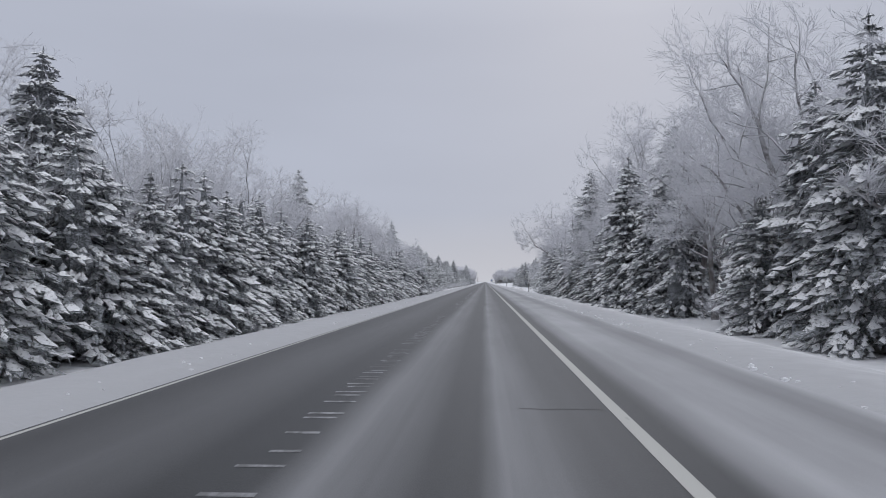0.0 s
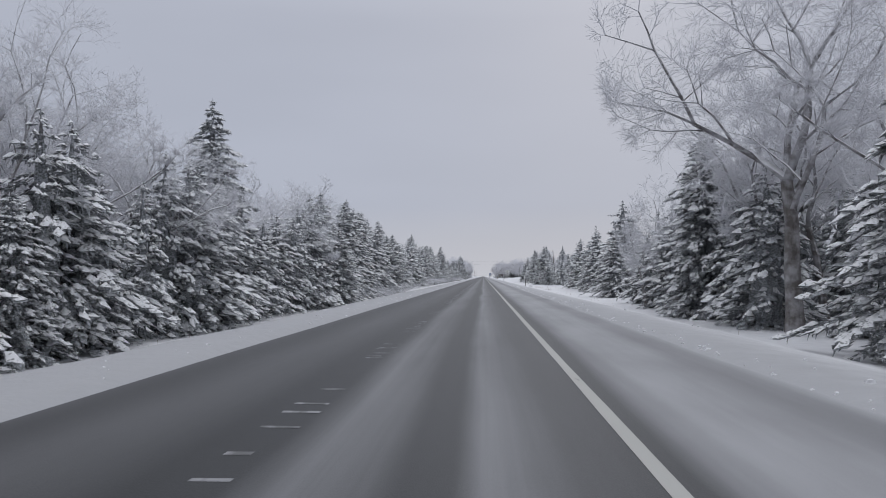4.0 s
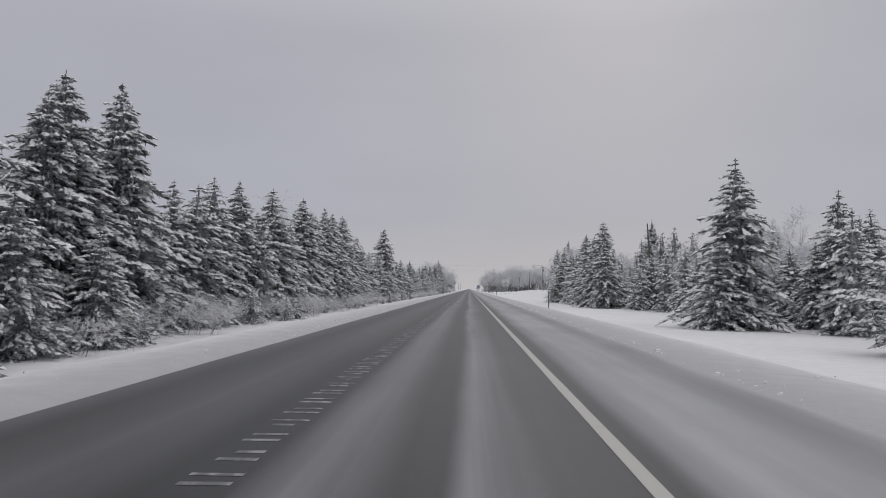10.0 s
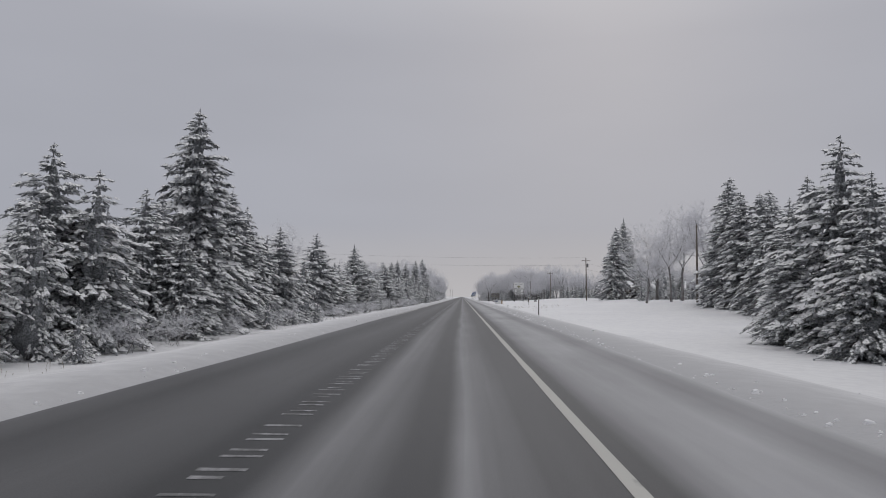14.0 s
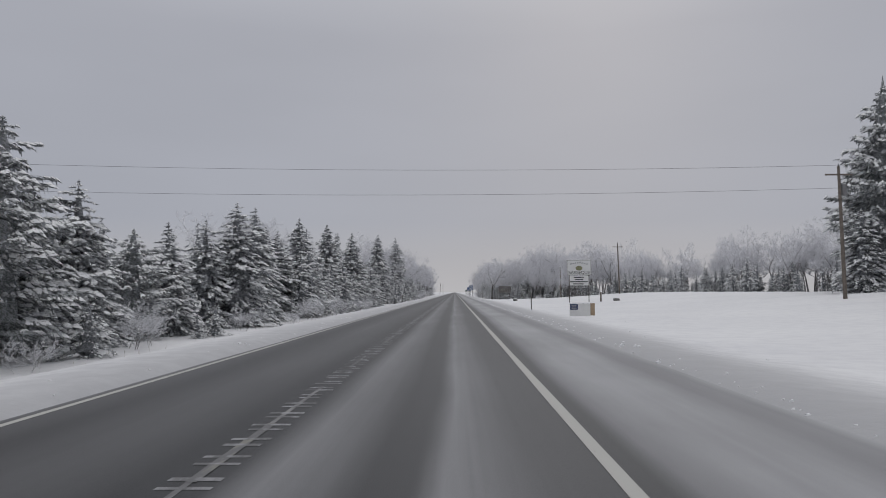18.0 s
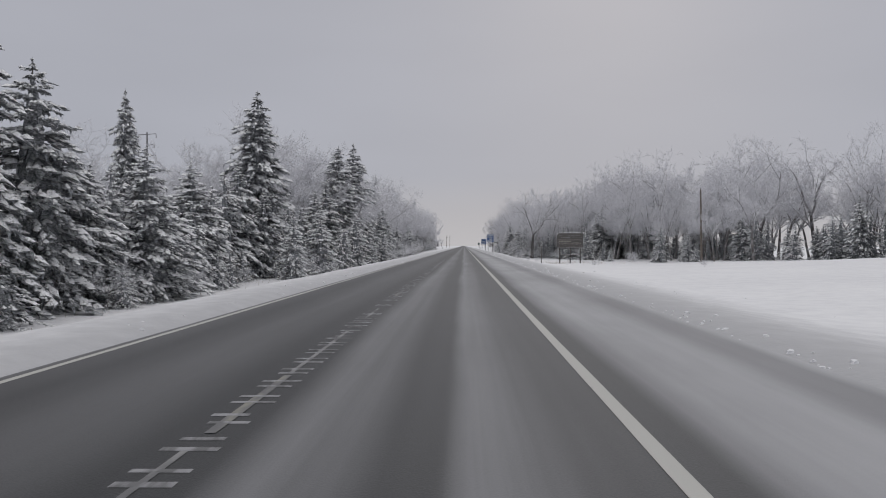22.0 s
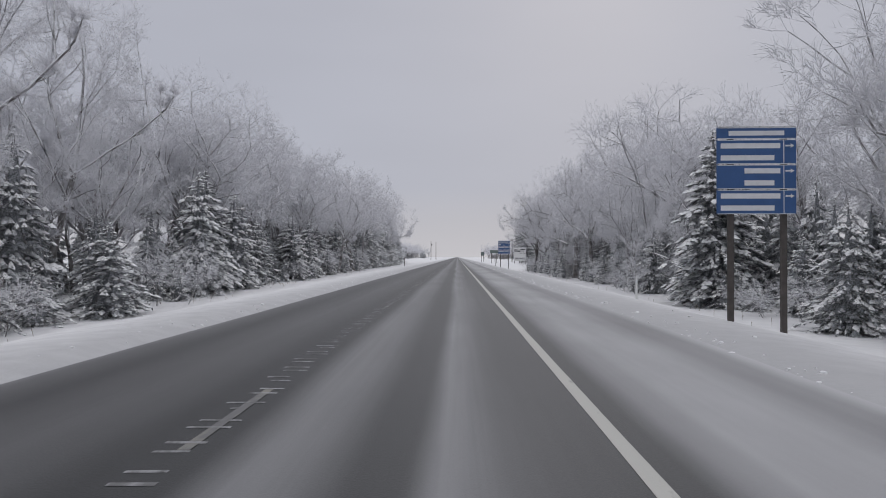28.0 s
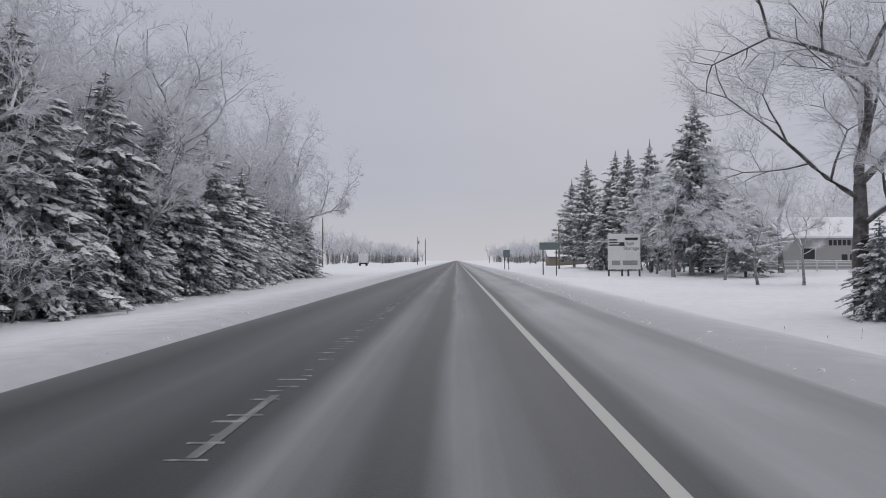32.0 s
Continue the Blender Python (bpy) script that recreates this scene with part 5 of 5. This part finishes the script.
blue_sign(7.6, 871.5, 1.95, 2.6, 4.8, False)
blue_sign(8.87, 983.5, 2.17, 2.07, 4.58, True)


# storage billboard
def billboard(x, y):
    g = gz(x, y)
    s = empty_at("billboard", x, y, g, -4)
    z0, z1 = 0.45 - g, 4.15 - g
    panel = part("panel", bx(-1.7, 1.7, -0.04, 0.03, z0, z1, 0.01), M_WHITEBOARD, s, "white painted billboard face")
    for px in (-1.6, -0.2, 0.45, 1.62):
        part("post", bx(px - 0.09, px + 0.09, 0.03, 0.19, -0.8, z0 + (0.9 if abs(px) > 1 else 0.2), 0.01), M_DARKWOOD, s)
    for k in range(3):
        part("stripe", bx(-1.6, -0.7 + 0.12 * k, -0.047, -0.041, z1 - 0.62 - 0.28 * k, z1 - 0.47 - 0.28 * k), M_BLACK, panel)
    bars(panel, M_BLACK, -0.042, ((0.1, 1.45, z1 - 0.45, 0.28), (-0.5, 0.05, z1 - 1.0, 0.4)), "name_bar")
    words("lettering", "Self", 0.5, M_BLACK, panel, 0.62, -0.048, z1 - 0.98, 0.8)
    words("lettering", "Storage", 0.5, M_BLACK, panel, 0.75, -0.048, z1 - 1.45, 1.6)
    bars(panel, M_GREYPRINT, -0.042, ((-1.3, -0.4, z0 + 0.7, 0.5), (-0.15, 1.4, z0 + 0.7, 0.5)), "number_bar")
    part("snow", snow_cap(-1.7, 1.7, -0.05, 0.05, z1, 0.08, 6), M_BOUGH_SNOW, s)
    return tagged(s, "square white storage billboard with black stripes on posts", "billboard")


billboard(17.85, 1050)


def guide_sign(x, y, w, z0, z1):
    g = gz(x, y)
    s = empty_at("guide_sign", x, y, g)
    part("panel", bx(-w / 2, w / 2, -0.02, 0.02, z0 - g, z1 - g, 0.005), M_SIGNGREEN, s)
    for px in (-w * 0.32, w * 0.32):
        part("post", bx(px - 0.06, px + 0.06, 0.02, 0.12, -0.5, z1 - g - 0.05), M_DARKWOOD, s)
    part("snow", snow_cap(-w / 2, w / 2, -0.03, 0.03, z1 - g, 0.06, 8), M_BOUGH_SNOW, s)
    return tagged(s, "wide dark green guide sign on two posts", "sign")


guide_sign(10.9, 1057, 2.4, 2.7, 3.55)
guide_sign(9.2, 1103, 1.2, 2.0, 3.4)


# buildings
def house(x, y, w, d, wall_h, roof_h, rz, wall_mat, label, windows, chimney=False, name="house"):
    s = empty_at(name, x, y, gz(x, y), rz)
    part("wall", bx(-w / 2, w / 2, -d / 2, d / 2, -1.5, wall_h), wall_mat, s)
    bm = bmesh.new()
    o = 0.5
    for xx in (-w / 2 - o, w / 2 + o):
        for yy, zz in ((-d / 2 - o, wall_h - 0.15), (0, wall_h + roof_h), (d / 2 + o, wall_h - 0.15), (d / 2 + o, wall_h - 0.4), (0, wall_h + roof_h - 0.3), (-d / 2 - o, wall_h - 0.4)):
            bm.verts.new((xx, yy, zz))
    bm.verts.ensure_lookup_table()
    for i in range(6):
        bm.faces.new([bm.verts[k] for k in (i, (i + 1) % 6, 6 + (i + 1) % 6, 6 + i)])
    bm.faces.new([bm.verts[k] for k in (0, 5, 4, 1)])
    bm.faces.new([bm.verts[k] for k in (1, 4, 3, 2)])
    bm.faces.new([bm.verts[k] for k in (6, 7, 10, 11)])
    bm.faces.new([bm.verts[k] for k in (7, 8, 9, 10)])
    roof = part("roof", bm, M_ROOFSNOW, s, "roof under thick snow")
    if chimney:
        part("chimney", bx(w * 0.2, w * 0.2 + 0.8, -0.4, 0.4, wall_h, wall_h + roof_h + 0.9), M_STONE, roof)
    for wx, wz, ww, wh in windows:
        win = part("window", bx(wx - ww / 2 - 0.08, wx + ww / 2 + 0.08, -d / 2 - 0.05, -d / 2 - 0.004, wz - wh / 2 - 0.08, wz + wh / 2 + 0.08), M_WALLWHITE, s)
        part("pane", bx(wx - ww / 2, wx + ww / 2, -d / 2 - 0.06, -d / 2 - 0.051, wz - wh / 2, wz + wh / 2), M_GLASS, win)
    return tagged(s, label, "house" if name == "house" else name)


house(48, 603, 15, 8, 2.6, 1.9, -20, M_WALLTAN, "low brown house with snowy roof among trees", ((-4, 1.4, 1.4, 1.1), (0, 1.4, 1.4, 1.1), (4, 1.4, 1.0, 1.8)), True)
shop = house(54, 1070, 22, 10, 4.4, 2.6, -8, M_SHOPWALL, "long pale shop building with snowy roof and dark lettering", ((-8, 2.0, 1.6, 1.4), (8, 2.0, 1.6, 1.4)), name="shop")
bars(shop, M_BLACK, -5.01, [(-5.5 + k * 0.55, -5.1 + k * 0.55, 3.4, 0.7) for k in range(7)] + [(-4 + k * 1.0, -3.3 + k * 1.0, 1.5, 0.8) for k in range(8)], "wall_letter_bar")
house(-70, 1180, 14, 9, 3.0, 2.2, 0, M_WALLWHITE, "small white house beyond the open snow", ((-3, 1.5, 1.2, 1.1), (3, 1.5, 1.2, 1.1)))
house(34, 1190, 12, 8, 2.8, 1.8, 0, M_WALLTAN, "low house with snowy roof near the trees", ((-2, 1.4, 1.2, 1.0),))

# white board fence in front of the shop
fence = empty_at("board_fence", 36, 1054, gz(36, 1054), -8)
for i in range(9):
    part("post", bx(-8 + 2 * i - 0.07, -8 + 2 * i + 0.07, -0.06, 0.06, -0.5, 1.25), M_WALLWHITE, fence)
for z in (0.35, 0.75, 1.1):
    part("rail", bx(-8, 8, -0.085, -0.062, z - 0.07, z + 0.07), M_WALLWHITE, fence)
part("snow", snow_cap(-8, 8, -0.09, 0.06, 1.25, 0.07, 12), M_BOUGH_SNOW, fence)
tagged(fence, "low white board fence edged with snow", "fence")


def wheel(r=0.36):
    bm = bmesh.new()
    bmesh.ops.create_cone(bm, cap_ends=True, segments=18, radius1=r, radius2=r, depth=0.24, matrix=Matrix.Rotation(radians(90), 4, "Y"))
    bmesh.ops.bevel(bm, geom=[e for e in bm.edges if len(e.link_faces) == 2 and abs(e.calc_face_angle(0)) > 1], offset=0.04, segments=2, affect="EDGES")
    return bm


def parked_truck(x, y, rz):
    s = empty_at("parked_truck", x, y, gz(x, y), rz)
    part("box", bx(-1.1, 1.1, -2.4, 1.2, 0.85, 3.0, 0.06), M_CARWHITE, s, "white cargo box")
    cab = part("cab", bx(-1.0, 1.0, 1.25, 2.9, 0.7, 2.2, 0.12), M_CARWHITE, s)
    part("windscreen", bx(-0.85, 0.85, 2.88, 2.93, 1.45, 2.05), M_GLASS, cab)
    part("chassis", bx(-0.85, 0.85, -2.3, 2.7, 0.5, 0.84), M_TYRE, s)
    for sx in (-0.82, 0.82):
        for yy in (-1.5, 1.9):
            w = part("wheel", wheel(), M_TYRE, s)
            w.location = (sx, yy, 0.36)
    for sx in (-0.95, 0.95):
        part("tail_lamp", bx(sx - 0.08, sx + 0.08, -2.44, -2.40, 0.95, 1.15), M_LAMPRED, s)
    part("snow", snow_cap(-1.05, 1.05, -2.3, 1.1, 3.0, 0.16, 15), M_ROOFSNOW, s)
    return tagged(s, "white box truck parked on the snowy lot", "truck")


parked_truck(-23.5, 1150, 12)


def utility_trailer(x, y):
    s = empty_at("enclosed_trailer", x, y, gz(x, y), 10)
    part("body", bx(-1.2, 1.2, -1.8, 1.8, 0.75, 2.2, 0.06), M_CARWHITE, s, "white trailer body")
    part("skirt", bx(-1.25, 1.25, -1.85, 1.85, 0.45, 0.745), M_STONE, s, "grey lower skirt")
    part("axle", rod((-1.0, 0, 0.34), (1.0, 0, 0.34), 0.05), M_TYRE, s)
    for sx in (-1.0, 1.0):
        w = part("wheel", wheel(0.33), M_TYRE, s)
        w.location = (sx, 0, 0.33)
    part("snow", snow_cap(-1.2, 1.2, -1.75, 1.75, 2.2, 0.18, 17), M_ROOFSNOW, s)
    return tagged(s, "small white trailer with snow on its roof", "trailer")


utility_trailer(-20.8, 1072)

# sealed cracks across the lane
for x0, x1, y in ((0.3, 1.3, 8.4), (0.6, 1.4, 281.8), (0.3, 1.1, 373.4), (-1.5, 1.4, 974.7), (-1.2, 1.3, 430.0), (-1.4, 0.6, 640.0)):
    V, Fc = [], []
    for i in range(13):
        x = x0 + (x1 - x0) * i / 12
        yy, w = y + 0.05 * wave(x * 9, y, 0.7), 0.02 + 0.012 * wave(x * 14, y, 1.0)
        V += [(x, yy - w, 0.003), (x, yy + w, 0.003)]
    Fc = [(2 * i, 2 * i + 2, 2 * i + 3, 2 * i + 1) for i in range(12)]
    tagged(raw_ob("road_crack", V, Fc, M_CRACK), "dark tar-filled crack across the lane", "crack", kind="structure")


# dry stems poking through the snow
def weeds(name, label, spots, seed, tall):
    rng = random.Random(seed)
    V, Fc = [], []
    for cx, cy, rx, ry, n in spots:
        for _ in range(n):
            x, y = cx + rng.gauss(0, rx), cy + rng.gauss(0, ry)
            z = gz(x, y) - 0.05
            h = tall * rng.uniform(0.4, 1.2)
            a = rng.random() * 6.28
            dx, dy = 0.003 * math.cos(a), 0.003 * math.sin(a)
            lx, ly = rng.uniform(-0.3, 0.3) * h, rng.uniform(-0.3, 0.3) * h
            k = len(V)
            V += [(x - dx, y - dy, z), (x + dx, y + dy, z), (x + lx + dx * 0.5, y + ly, z + h), (x + lx + 0.02, y + ly, z + h * 1.04)]
            Fc += [(k, k + 1, k + 2), (k + 1, k + 3, k + 2)]
    return tagged(raw_ob(name, V, Fc, M_WEED), label, "weeds", kind="stuff")


rngw = random.Random(77)
spots = [(15, 545, 1.2, 2, 22), (19, 782, 4, 10, 130), (13.5, 776, 1.2, 3, 60), (13.2, 768, 0.8, 2.5, 50), (11, 538, 2, 6, 60), (14.5, 285, 3, 10, 45), (13, 262, 0.4, 0.4, 40)]
spots += [(-14.5 - rngw.random() * 4, y * 9 + rngw.random() * 30, 1.2, 1 + 3 * rngw.random(), rngw.randrange(0, 16)) for y in range(2, 115)]
spots += [(10.5 + rngw.random() * 3, y + rngw.random() * 20, 1.0, 1 + 3 * rngw.random(), rngw.randrange(0, 7)) for y in list(range(20, 205, 9)) + list(range(850, 1000, 9))]
weeds("dry_weeds", "thin dry brown stems poking out of the snow", spots, 5, 0.38)


# lumps that the plough threw on the verges
def clods(name, label, spots, material):
    rng = random.Random(31)
    V, Fc = [], []
    for x, y, r in spots:
        z = max(gz(x, y), 0.0 if EDGE_R > x > -4.8 else -9) - 0.2 * r
        k = len(V)
        flat = rng.uniform(0.5, 0.9)
        for i in range(5):
            a = 6.283 * i / 5 + rng.uniform(-0.3, 0.3)
            q = r * rng.uniform(0.75, 1.25)
            V += [(x + q * math.cos(a), y + q * math.sin(a), z), (x + 0.7 * q * math.cos(a + 0.3), y + 0.7 * q * math.sin(a + 0.3), z + r * flat * rng.uniform(0.6, 1.0))]
        V.append((x, y, z + r * flat * 1.15))
        for i in range(5):
            j = (i + 1) % 5
            Fc += [(k + 2 * i, k + 2 * j, k + 2 * j + 1), (k + 2 * i, k + 2 * j + 1, k + 2 * i + 1), (k + 2 * i + 1, k + 2 * j + 1, k + 10)]
    return tagged(raw_ob(name, V, Fc, material), label, "snow lumps", kind="stuff")


rngc = random.Random(12)
clods("snow_clods", "small lumps of ploughed snow along the road's edges",
      [(4.5 + abs(rngc.gauss(0, 0.22)), rngc.uniform(0, 1090), 0.02 + 0.07 * rngc.random() ** 3) for _ in range(2600)]
      + [(5.2 + 5 * rngc.random() ** 2, rngc.uniform(0, 1090), 0.03 + 0.09 * rngc.random() ** 3) for _ in range(300)]
      + [(edge_l(y) - 0.15 - abs(rngc.gauss(0, 0.4)), y, 0.02 + 0.05 * rngc.random() ** 3) for y in (rngc.uniform(0, 1090) for _ in range(1200))], M_ROOFSNOW)
clods("dirt_clods", "dark clods of frozen dirt on the snowy verge", [(6.2 + 4.5 * rngc.random(), rngc.uniform(20, 1060), 0.02 + 0.05 * rngc.random() ** 2) for _ in range(45)], M_STONE)
